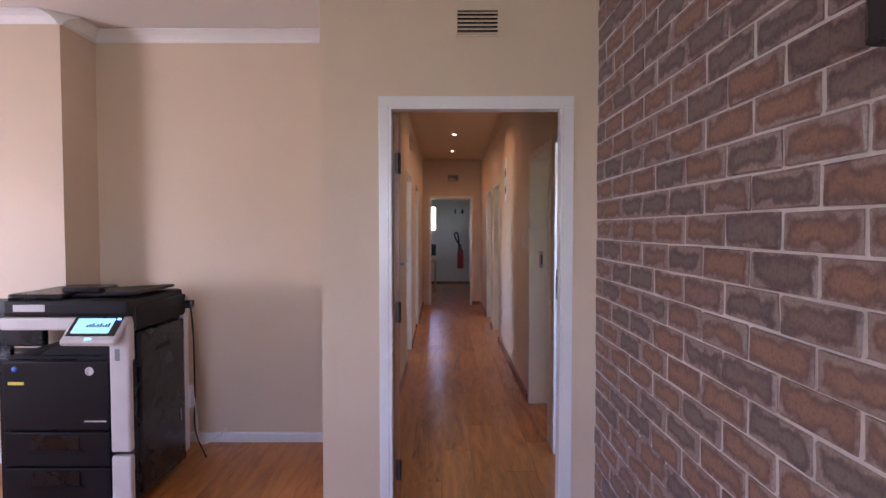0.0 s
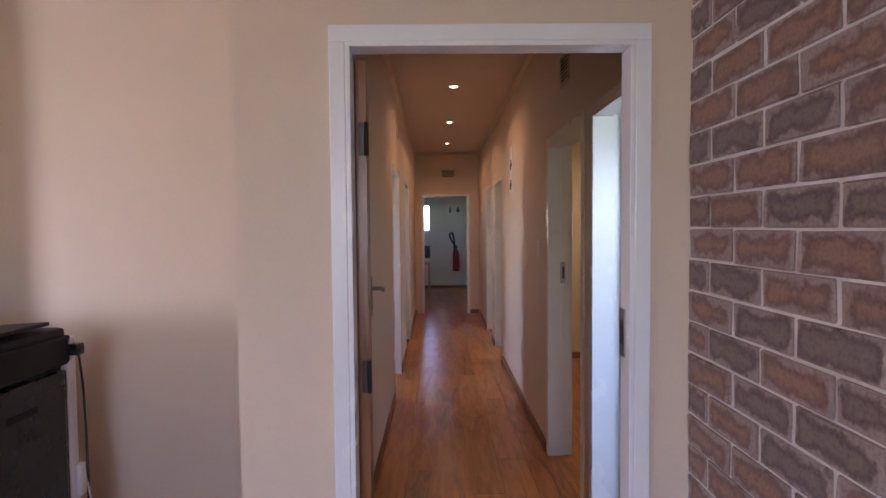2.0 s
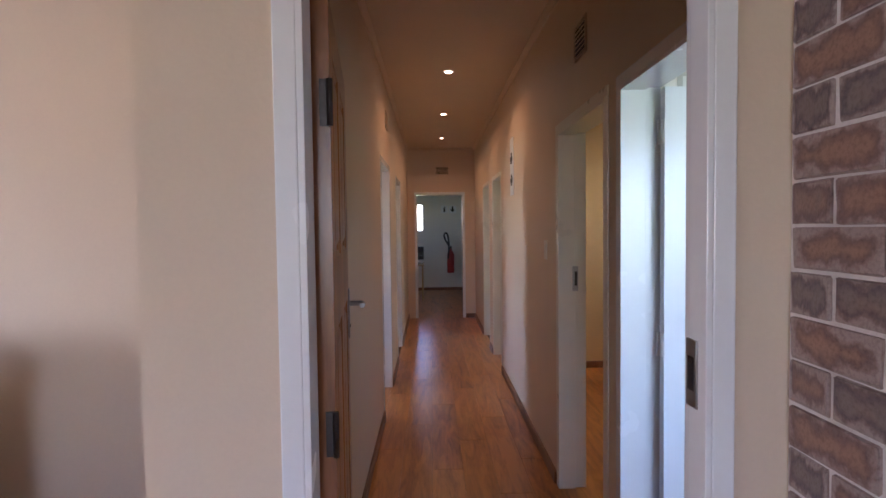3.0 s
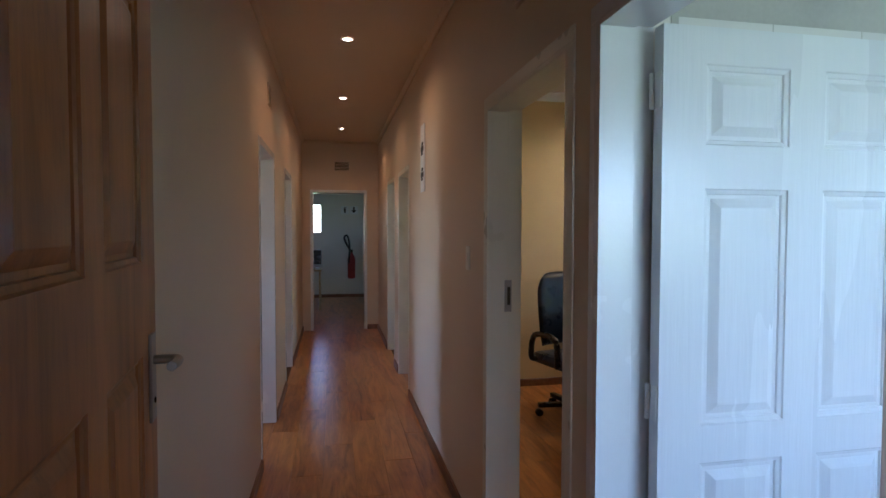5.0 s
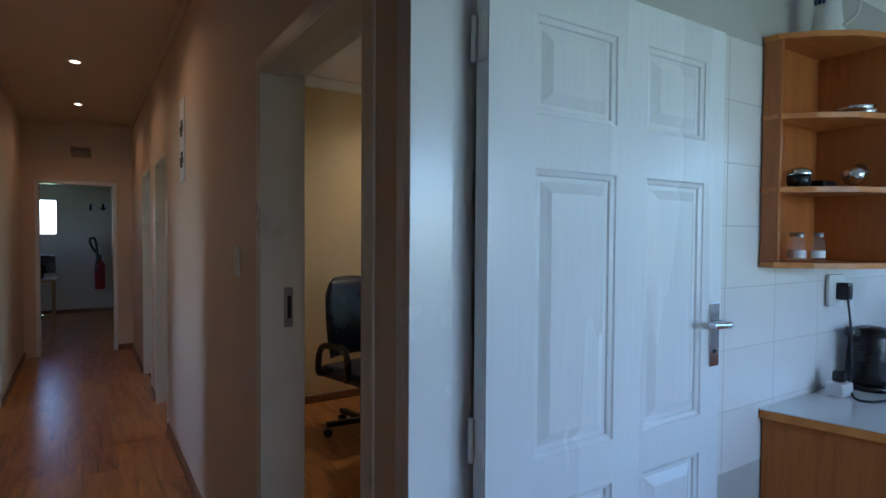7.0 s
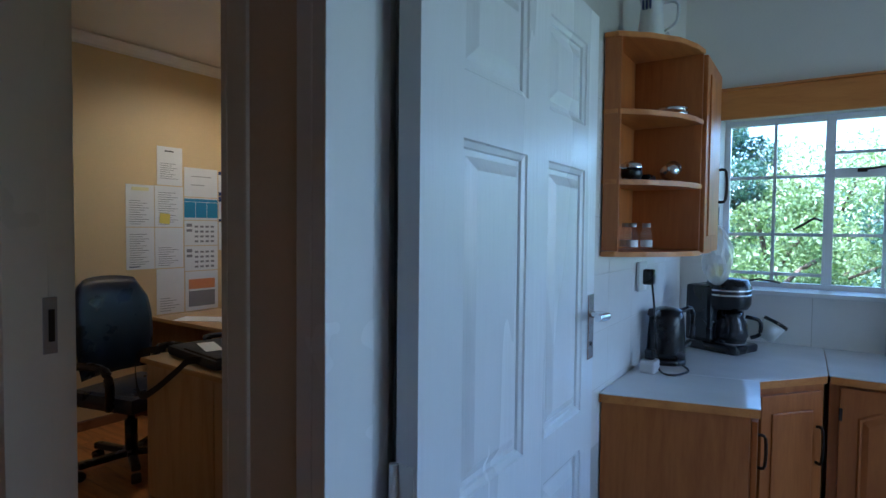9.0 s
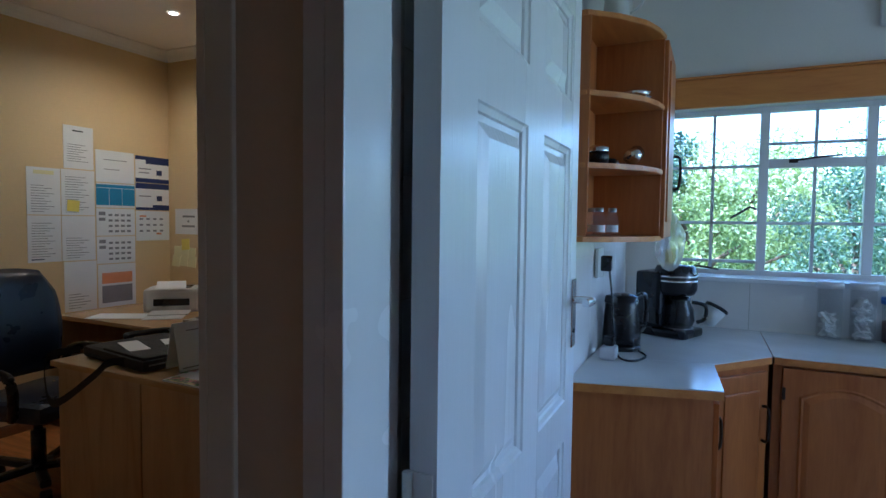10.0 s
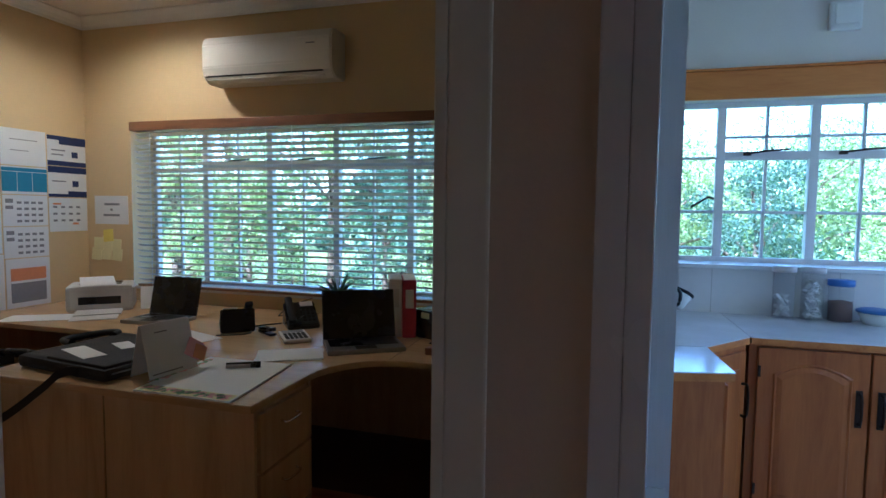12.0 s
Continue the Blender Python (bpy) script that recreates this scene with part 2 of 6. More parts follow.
def leaf_material(name, a, b2):
    m = bpy.data.materials.new(name)
    t, b = nodes_of(m)
    g = t.nodes.new("ShaderNodeNewGeometry")
    t.links.new(ramp(t, g.outputs["Random Per Island"], [(0, a), (1, b2)]), b.inputs["Base Color"])
    b.inputs["Roughness"].default_value = 0.5
    b.inputs["Subsurface Weight"].default_value = 0.0
    tr = t.nodes.new("ShaderNodeBsdfTranslucent")
    tr.inputs[0].default_value = (b2[0] * 1.6, b2[1] * 1.8, b2[2], 1)
    mixs = t.nodes.new("ShaderNodeMixShader")
    mixs.inputs[0].default_value = 0.3
    t.links.new(b.outputs[0], mixs.inputs[1]), t.links.new(tr.outputs[0], mixs.inputs[2])
    t.links.new(mixs.outputs[0], t.nodes["Material Output"].inputs[0])
    return m


LEAF_A = leaf_material("leaf_green", (0.05, 0.09, 0.035), (0.17, 0.22, 0.09))
LEAF_B = leaf_material("leaf_blue_green", (0.025, 0.06, 0.05), (0.075, 0.13, 0.10))
LEAF_C = leaf_material("leaf_light", (0.09, 0.13, 0.05), (0.25, 0.30, 0.14))

# ---- building helpers ----
ORIGIN = {}
PLACE = {"by": Vector((0, 0, 0))}  # where the drawn plan of a room lies in the house


def bx(bm, x0, x1, y0, y1, z0, z1, bevel=0.0, m=None):
    """Adds a box, with softened edges where bevel is given."""
    c = ((x0 + x1) / 2, (y0 + y1) / 2, (z0 + z1) / 2)
    mat4 = Matrix.Translation(c) @ Matrix.Diagonal((abs(x1 - x0), abs(y1 - y0), abs(z1 - z0), 1))
    if m is not None:
        mat4 = m @ mat4
    vs = bmesh.ops.create_cube(bm, size=1, matrix=mat4)["verts"]
    if bevel:
        es = list({e for v in vs for e in v.link_edges})
        bmesh.ops.bevel(bm, geom=es, offset=bevel, segments=2, affect="EDGES", profile=0.6)
    return bm


def box(x0, x1, y0, y1, z0, z1, bevel=0.0):
    return bx(bmesh.new(), x0, x1, y0, y1, z0, z1, bevel)


def lathe(profile, centre=(0, 0, 0), seg=24, bm=None, m=None):
    """Turns a profile of (radius, height) round the z axis."""
    bm = bm or bmesh.new()
    rings = []
    for r, z in profile:
        ring = []
        for i in range(seg if r > 1e-5 else 1):
            a = 2 * math.pi * i / seg
            p = Vector((centre[0] + r * math.cos(a), centre[1] + r * math.sin(a), centre[2] + z))
            ring.append(bm.verts.new(m @ p if m is not None else p))
        rings.append(ring)
    for p, q in zip(rings, rings[1:]):
        for i in range(seg):
            a, b, c, d = p[i % len(p)], p[(i + 1) % len(p)], q[(i + 1) % len(q)], q[i % len(q)]
            vs = list(dict.fromkeys((a, b, c, d)))
            if len(vs) > 2:
                bm.faces.new(vs).smooth = True
    return bm


def tube(points, r, seg=8, bm=None, closed_ends=True):
    """A round bar or cable along points."""
    bm = bm or bmesh.new()
    pts = [Vector(p) for p in points]
    rings, side = [], None
    for i, p in enumerate(pts):
        d = (pts[min(i + 1, len(pts) - 1)] - pts[max(i - 1, 0)]).normalized()
        ref = Vector((0, 0, 1)) if abs(d.z) < 0.9 else Vector((1, 0, 0))
        u = d.cross(ref).normalized()
        w = d.cross(u)
        rings.append([bm.verts.new(p + r * (math.cos(2 * math.pi * k / seg) * u + math.sin(2 * math.pi * k / seg) * w)) for k in range(seg)])
    for p, q in zip(rings, rings[1:]):
        for k in range(seg):
            bm.faces.new((p[k], p[(k + 1) % seg], q[(k + 1) % seg], q[k])).smooth = True
    if closed_ends:
        bm.faces.new(rings[0]), bm.faces.new(rings[-1])
    return bm


def smooth_path(points, n=6):
    """Rounds a polyline (Catmull-Rom)."""
    p = [Vector(q) for q in points]
    p = [p[0]] + p + [p[-1]]
    out = []
    for i in range(1, len(p) - 2):
        for k in range(n):
            t = k / n
            a, b, c, d = p[i - 1:i + 3]
            out.append(0.5 * (2 * b + (c - a) * t + (2 * a - 5 * b + 4 * c - d) * t * t + (3 * b - a - 3 * c + d) * t ** 3))
    return out + [p[-2]]


def slab(outline, z0, z1, bevel=0.0, bm=None):
    """A flat body with the given outline in plan."""
    bm = bm or bmesh.new()
    f = bm.faces.new([bm.verts.new((x, y, z0)) for x, y in outline])
    ex = bmesh.ops.extrude_face_region(bm, geom=[f])["geom"]
    for v in ex:
        if isinstance(v, bmesh.types.BMVert):
            v.co.z = z1
    bmesh.ops.recalc_face_normals(bm, faces=bm.faces[:])
    if bevel:
        es = [e for e in bm.edges if abs(e.verts[0].co.z - e.verts[1].co.z) < 1e-6]
        bmesh.ops.bevel(bm, geom=es, offset=bevel, segments=2, affect="EDGES")
    return bm


def turned(bm, m):
    bmesh.ops.transform(bm, matrix=m, verts=bm.verts[:])
    return bm


def mesh_of(bm, name, materials):
    bmesh.ops.recalc_face_normals(bm, faces=bm.faces[:])
    me = bpy.data.meshes.new(name)
    bm.to_mesh(me)
    bm.free()
    for m in materials if isinstance(materials, (list, tuple)) else (materials,):
        me.materials.append(m)
    return me


def thing(name, label, category, at=(0, 0, 0), m=None, group="", kind=""):
    """A top-level Empty at the thing's base. With at, its parts are given in world places; with m, in its own axes."""
    ob = new(name)
    ob.empty_display_size = 0.1
    if m is not None:
        ob.matrix_basis = Matrix.Translation(PLACE["by"]) @ m
        ORIGIN[ob] = Vector((0, 0, 0))
    else:
        ob.location = Vector(at) + PLACE["by"]
        ORIGIN[ob] = Vector(at)
    return tagged(ob, label, category, group, kind)


def part(name, bm, material, parent, label=""):
    o = ORIGIN[parent]
    bmesh.ops.translate(bm, vec=-o, verts=bm.verts[:])
    ob = new(name, mesh_of(bm, name, material))
    ob.parent = parent
    ORIGIN[ob] = o
    return tagged(ob, label)


def solid(name, bm, material, label, category, kind="", group=""):
    """A thing, or a piece of the setting, of one mesh in world places."""
    return tagged(new(name, mesh_of(bm, name, material)), label, category, group, kind)

# ---- the structure ----
H = 2.79  # ceilings
X_R0, X_R1 = 0.955, 1.105  # wall between corridor and the rooms beside it
X_OUT = 3.70  # inner face of the outer wall


def wall(name, axis, p0, p1, a0, a1, holes=(), low=None, high=None, z0=0.0, z1=H, label="", ends=None):
    """A wall from p0 to p1 across and a0 to a1 along, with openings (a, b, bottom, top); its two faces may differ in paint."""
    low, high = low or CREAM, high or low or CREAM
    mats = [low, high, ends or low]
    bm = bmesh.new()

    def piece(a, b, c, d):
        if b - a < 1e-4 or d - c < 1e-4:
            return
        if axis == "x":
            bx(bm, p0, p1, a, b, c, d)
        else:
            bx(bm, a, b, p0, p1, c, d)
    at = a0
    for a, b, c, d in sorted(holes):
        piece(at, a, z0, z1)
        piece(a, b, z0, c)
        piece(a, b, d, z1)
        at = b
    piece(at, a1, z0, z1)
    bmesh.ops.remove_doubles(bm, verts=bm.verts[:], dist=1e-5)
    bmesh.ops.recalc_face_normals(bm, faces=bm.faces[:])
    k = 0 if axis == "x" else 1
    for f in bm.faces:
        c = f.calc_center_median()[k]
        f.material_index = 0 if abs(c - p0) < 1e-4 else 1 if abs(c - p1) < 1e-4 else 2
    me = bpy.data.meshes.new(name)
    bm.to_mesh(me)
    bm.free()
    for m in mats:
        me.materials.append(m)
    return tagged(new(name, me), label or "plastered wall painted cream", "wall", kind="structure")


DOOR_H = 2.03
FW = 0.045  # face of the door frames
D1 = (-0.018, 0.788)
K1 = (2.925, 3.756)
O1 = (3.934, 4.79)
L1, L2 = (6.05, 6.88), (7.89, 8.67)
R1, R2 = (7.40, 8.15), (8.59, 9.34)
E1 = (0.005, 0.745)


def hole(o, top=DOOR_H):
    return (o[0] - FW, o[1] + FW, 0.0, top + FW)


wall("wall_reception_end", "y", 2.72, 2.832, -0.33, X_R0, [hole(D1)], CREAM, CREAM)
wall("wall_corridor_left", "x", -0.33, -0.155, 2.832, 11.0, [hole(L1), hole(L2)], CREAM, CREAM)
wall("wall_corridor_right", "x", X_R0, X_R1, 2.72, 11.0, [(K1[0] - 0.02, K1[1] + 0.03, 0, DOOR_H + FW), hole(O1), hole(R1), hole(R2)], CREAM, CREAM)
wall("wall_corridor_end", "y", 10.86, 11.0, -0.155, X_R0, [hole(E1)], CREAM, WHITE_WALL)
wall("wall_recess_back", "y", 3.95, 4.10, -4.0, -0.33, (), CREAM, CREAM)
wall("wall_recess_side", "x", -2.6, -2.11, 3.6, 3.95, (), CREAM, CREAM)
wall("wall_reception_left_pier", "y", 3.6, 3.95, -4.0, -2.6, (), CREAM, CREAM)
wall("wall_reception_left", "x", -4.15, -4.0, -2.6, 4.1, [(1.5, 2.1, 0.95, 1.7)], CREAM, CREAM)
wall("wall_reception_back", "y", -2.6, -2.5, -4.0, 0.945, [(-0.7, 0.5, 0.95, 2.25)], CREAM, CREAM)
wall("wall_kitchen_office", "y", 3.82, 3.882, X_R1, X_OUT, (), WHITE_WALL, OFFICE_CREAM)
wall("wall_kitchen_back", "y", 0.7, 0.82, X_R1, X_OUT, [(1.4, 3.4, 1.05, 2.15)], WHITE_WALL, WHITE_WALL)
KW = (1.76, 3.64, 1.16, 2.06)  # kitchen window
OW = (4.02, 7.08, 0.86, 2.0)  # office window
wall("wall_outer_kitchen", "x", X_OUT, 3.98, 0.7, 3.86, [KW], WHITE_WALL, PLASTER_OUT, ends=WHITE_WALL)
wall("wall_outer_office", "x", X_OUT, 3.98, 3.86, 11.0, [OW, (8.1, 9.9, 0.9, 2.1)], OFFICE_CREAM, PLASTER_OUT)
wall("wall_office_far", "y", 7.495, 7.62, X_R1, X_OUT, (), OFFICE_CREAM, CREAM)
wall("wall_back_room_end", "y", 10.86, 11.0, X_R1, X_OUT, (), CREAM, CREAM)
wall("wall_left_rooms_outer", "x", -3.15, -3.0, 4.1, 11.0, [(5.8, 6.8, 1.0, 1.9), (8.8, 9.6, 1.0, 1.9)], CREAM, CREAM)
wall("wall_left_rooms_partition", "y", 7.4, 7.52, -3.0, -0.33, (), CREAM, CREAM)
wall("wall_left_rooms_end", "y", 10.86, 11.0, -3.0, -0.33, (), CREAM, CREAM)
wall("wall_end_room_back", "y", 14.9, 15.05, -1.6, 2.6, [(-0.35, 0.03, 1.42, 2.02)], WHITE_WALL, WHITE_WALL, label="plastered wall painted white")
wall("wall_end_room_left", "x", -1.6, -1.5, 11.0, 14.9, [(13.2, 13.6, 1.4, 2.0)], WHITE_WALL, WHITE_WALL, label="plastered wall painted white")
wall("wall_end_room_right", "x", 2.5, 2.6, 11.0, 14.9, (), WHITE_WALL, WHITE_WALL, label="plastered wall painted white")
wall("wall_end_room_front_left", "y", 10.9, 11.0, -1.6, -0.33, (), WHITE_WALL, WHITE_WALL, label="plastered wall painted white")

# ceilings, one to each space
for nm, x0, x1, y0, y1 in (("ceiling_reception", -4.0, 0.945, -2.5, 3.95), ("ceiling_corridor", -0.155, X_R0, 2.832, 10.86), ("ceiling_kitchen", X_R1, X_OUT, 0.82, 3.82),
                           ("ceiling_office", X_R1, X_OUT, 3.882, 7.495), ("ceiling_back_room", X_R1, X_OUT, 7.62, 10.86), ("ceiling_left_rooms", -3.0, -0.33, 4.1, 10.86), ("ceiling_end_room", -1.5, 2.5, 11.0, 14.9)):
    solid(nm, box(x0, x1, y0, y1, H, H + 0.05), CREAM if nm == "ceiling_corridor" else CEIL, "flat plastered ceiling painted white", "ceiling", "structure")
# unseen deck, added to keep sun and sky from leaking in above the ceilings
solid("roof", box(-4.6, 4.6, -3.0, 15.4, H + 0.06, H + 0.3), ROOF_TILE, "unseen flat deck added over the house to shut out daylight", "roof", "structure")

# floor: sub-floor, with planks laid at the end of the file
floor_main = solid("floor", box(-4.0, X_R1, -2.5, 14.9, -0.12, -0.006), DARK_JOINT, "wood-look laminate floor in long warm brown planks", "floor", "structure")
ORIGIN[floor_main] = Vector((0, 0, 0))
solid("floor_base", box(X_R1 + 0.001, X_OUT, 0.7, 14.9, -0.12, -0.0065), DARK_JOINT, "dark base board under the floor planks", "floor", "structure")
solid("floor_kitchen", box(X_R1, X_OUT, 0.82, 3.82, -0.006, 0.004), TILE, "pale tiled kitchen floor", "floor", "structure")
solid("ground", box(-60, 240, -150, 150, -0.5, -0.3), GRASS, "green lawn with bare patches round the house", "ground", "structure")


# door frames
def door_frame(name, axis, w0, w1, o, top=DOOR_H, material=GLOSS_WHITE, label="", stop=None, near_face=FW, far_face=FW, plates=(), lip=0.014):
    """A pressed steel frame round the opening o of a wall from w0 to w1; stop: where the door stop stands (from, to) across the wall."""
    a, b = o
    e = 0.006
    fr = thing(name, label or "white enamelled steel door frame", "door frame", at=(((w0 + w1) / 2, (a + b) / 2, 0) if axis == "x" else ((a + b) / 2, (w0 + w1) / 2, 0)), kind="structure")

    def b3(p0, p1, a0, a1, z0, z1, bev=0.003):
        return box(p0, p1, a0, a1, z0, z1, bev) if axis == "x" else box(a0, a1, p0, p1, z0, z1, bev)
    part("jamb", b3(w0 - e, w1 + e, a - near_face, a, 0, top), material, fr)
    part("jamb", b3(w0 - e, w1 + e, b, b + far_face, 0, top), material, fr)
    part("head", b3(w0 - e, w1 + e, a - near_face, b + far_face, top, top + FW), material, fr)
    if stop:
        s0, s1 = stop
        part("door_stop", b3(s0, s1, a, a + lip, 0, top - 0.014, 0.002), material, fr)
        part("door_stop", b3(s0, s1, b - lip, b, 0, top - 0.014, 0.002), material, fr)
        part("door_stop", b3(s0, s1, a, b, top - 0.014, top, 0.002), material, fr)
    for p0, p1, side, z0, z1, mt, lab in plates:
        q = (b - 0.0165, b - 0.0125) if side == "far" else (a + 0.0125, a + 0.0165)
        pl = part("strike_plate", b3(p0, p1, q[0], q[1], z0, z1, 0.001), mt, fr, lab)
        part("latch_hole", b3(p0 + 0.012, p1 - 0.006, q[0] - 0.001, q[1] + 0.001, z0 + 0.03, z1 - 0.03, 0), BLACK, pl)
    return fr


door_frame("door_frame_1", "y", 2.72, 2.832, D1, stop=(2.714, 2.79))
door_frame("door_frame_2", "x", X_R0, X_R1, K1, stop=(X_R0 - 0.006, 1.045), near_face=0.02, far_face=0.03, lip=0.025)
door_frame("door_frame_3", "x", X_R0, X_R1, O1, material=FRAME_CREAM, label="cream enamelled steel door frame with strike plate", stop=(X_R0 - 0.006, 1.045),
           plates=((1.03, 1.062, "far", 1.14, 1.28, STEEL_DULL, "dull steel strike plate"),))
door_frame("door_frame_4", "x", -0.33, -0.155, L1)
door_frame("door_frame_5", "x", -0.33, -0.155, L2)
door_frame("door_frame_6", "x", X_R0, X_R1, R1, material=FRAME_CREAM, label="cream enamelled steel door frame")
door_frame("door_frame_7", "x", X_R0, X_R1, R2, material=FRAME_CREAM, label="cream enamelled steel door frame")
door_frame("door_frame_8", "y", 10.86, 11.0, E1)
# the keep of the lock in the right jamb of the first frame
kp = thing("lock_keep", "dark steel lock keep let into the white door frame", "lock", at=(0.77, 2.85, 1.16))
part("plate", box(0.7685, 0.7735, 2.745, 2.788, 1.135, 1.275, 0.001), STEEL_DULL, kp)
part("latch_hole", box(0.7675, 0.770, 2.754, 2.780, 1.17, 1.24), BLACK, kp)


# cornices and skirtings
def run(name, pts, profile, material, label, category):
    """Sweeps a profile (out from the wall, up) along wall lines; the room lies on the left of each line."""
    for (ax, ay), (bx_, by) in zip(pts, pts[1:]):
        d = Vector((bx_ - ax, by - ay, 0)).normalized()
        n = Vector((-d.y, d.x, 0))
        bm = bmesh.new()
        r0 = [bm.verts.new(Vector((ax, ay, 0)) + n * o + Vector((0, 0, u)) + d * min(o, 0.09)) for o, u in profile]
        r1 = [bm.verts.new(Vector((bx_, by, 0)) + n * o + Vector((0, 0, u)) - d * min(o, 0.09)) for o, u in profile]
        k = len(profile)
        for i in range(k):
            bm.faces.new((r0[i], r0[(i + 1) % k], r1[(i + 1) % k], r1[i]))
        bm.faces.new(r0), bm.faces.new(r1)
        solid(name, bm, material, label, category, "structure")


COVE = [(0.0, H - 0.002), (0.0, H - 0.075), (0.008, H - 0.075), (0.014, H - 0.058), (0.032, H - 0.034), (0.058, H - 0.016), (0.076, H - 0.01), (0.076, H - 0.002)]
SMALL_COVE = [(0.0, H - 0.002), (0.0, H - 0.035), (0.012, H - 0.035), (0.035, H - 0.012), (0.035, H - 0.002)]
run("cornice", [(0.939, 2.72), (-0.33, 2.72), (-0.33, 3.95), (-2.11, 3.95), (-2.11, 3.6), (-4.0, 3.6)], COVE, CORNICE, "white plaster cornice under the ceiling", "cornice")
run("cornice", [(X_OUT, 3.882), (X_OUT, 7.495), (X_R1, 7.495), (X_R1, 3.882)], COVE, CORNICE, "white plaster cornice under the ceiling", "cornice")
run("cornice", [(X_R1, 3.882), (X_OUT, 3.882)], COVE, CORNICE, "white plaster cornice under the ceiling", "cornice")
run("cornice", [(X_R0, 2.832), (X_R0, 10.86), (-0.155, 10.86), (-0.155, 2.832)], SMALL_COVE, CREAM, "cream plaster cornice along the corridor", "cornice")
run("cornice", [(X_OUT, 0.82), (X_OUT, 3.82), (X_R1, 3.82)], SMALL_COVE, CEIL, "white cornice in the kitchen", "cornice")


def skirt(pts, h, t, material, label):
    run("skirting", pts, [(0.0, 0.0), (t, 0.0), (t, h - 0.008), (t - 0.006, h), (0.0, h)], material, label, "skirting")


WS, BS = "narrow white-painted skirting board", "brown wooden skirting board"
skirt([(-0.33, 2.72), (-0.33, 3.95), (-2.11, 3.95), (-2.11, 3.6), (-4.0, 3.6)], 0.065, 0.018, GLOSS_WHITE, WS)
skirt([(D1[0] - FW, 2.72), (-0.33, 2.72)], 0.065, 0.018, GLOSS_WHITE, WS)
for a, b in ((O1[1] + FW, R1[0] - FW), (R1[1] + FW, R2[0] - FW), (R2[1] + FW, 10.86)):
    skirt([(X_R0, a), (X_R0, b)], 0.07, 0.016, SKIRT_WOOD, BS)
for a, b in ((10.86, L2[1] + FW), (L2[0] - FW, L1[1] + FW), (L1[0] - FW, 2.832)):
    skirt([(-0.155, a), (-0.155, b)], 0.07, 0.016, SKIRT_WOOD, BS)
skirt([(X_R0, 10.86), (E1[1] + FW, 10.86)], 0.07, 0.016, SKIRT_WOOD, BS)
skirt([(X_OUT, 7.495), (X_R1, 7.495)], 0.07, 0.016, SKIRT_WOOD, BS)
skirt([(2.5, 14.9), (-1.5, 14.9)], 0.07, 0.016, SKIRT_WOOD, BS)


# windows: steel casements with small panes
def steel_window(name, x, y0, y1, z0, z1, lights, label):
    """lights: (from, to, heights of the bars, height of a heavy transom or None)."""
    w = thing(name, label, "window", at=(x, (y0 + y1) / 2, z0), kind="structure")
    fr = bmesh.new()
    g = 0.03
    for a, b, c, d in ((y0, y1, z0, z0 + g), (y0, y1, z1 - g, z1), (y0, y0 + g, z0 + g, z1 - g), (y1 - g, y1, z0 + g, z1 - g)):
        bx(fr, x - 0.022, x + 0.022, a, b, c, d, 0.003)
    part("window_frame", fr, GLOSS_WHITE, w)
    for i, (a, b, bars, heavy) in enumerate(lights):
        if i:
            part("mullion", box(x - 0.026, x + 0.026, a - 0.022, a + 0.022, z0 + g, z1 - g, 0.003), GLOSS_WHITE, w)
        bm = bmesh.new()
        a2, b2 = a + (0.022 if i else g), b - (0.022 if b < y1 - 0.01 else g)
        bx(bm, x - 0.012, x + 0.012, (a + b) / 2 - 0.008, (a + b) / 2 + 0.008, z0 + g, z1 - g, 0.002)
        for h in bars:
            bx(bm, x - 0.010, x + 0.010, a2, b2, h - 0.008, h + 0.008, 0.002)
        part("glazing_bar", bm, GLOSS_WHITE, w)
        if heavy:
            part("transom", box(x - 0.024, x + 0.024, a2, b2, heavy - 0.024, heavy + 0.024, 0.003), GLOSS_WHITE, w)
        edges = [a2, (a + b) / 2, b2]
        for p, q in zip(edges, edges[1:]):
            pane = part("pane", box(x - 0.0175, x - 0.0145, p, q, z0 + g, z1 - g), CLEAR, w)
            pane.visible_shadow = False
        # stay or catch
        hz = heavy + 0.012 if heavy else z0 + 0.36
        if heavy:
            st = tube([(x - 0.03, (a + b) / 2 + 0.10, hz), (x - 0.05, (a + b) / 2, hz + 0.012), (x - 0.035, (a + b) / 2 - 0.11, hz + 0.02)], 0.006, 6)
            bx(st, x - 0.04, x - 0.02, (a + b) / 2 + 0.08, (a + b) / 2 + 0.12, hz - 0.012, hz + 0.008, 0.002)
            part("stay", st, BRONZE, w, "dark bronze window stay")
        else:
            st = tube([(x - 0.028, a + 0.03, hz), (x - 0.05, a + 0.06, hz + 0.01), (x - 0.045, a + 0.15, hz - 0.05)], 0.007, 6)
            part("catch", st, BRONZE, w, "dark bronze casement catch")
            part("catch", tube([(x - 0.028, a + 0.36, z0 + 0.03), (x - 0.04, a + 0.3, z0 + 0.045), (x - 0.03, a + 0.2, z0 + 0.03)], 0.006, 6), BRONZE, w)
    return w


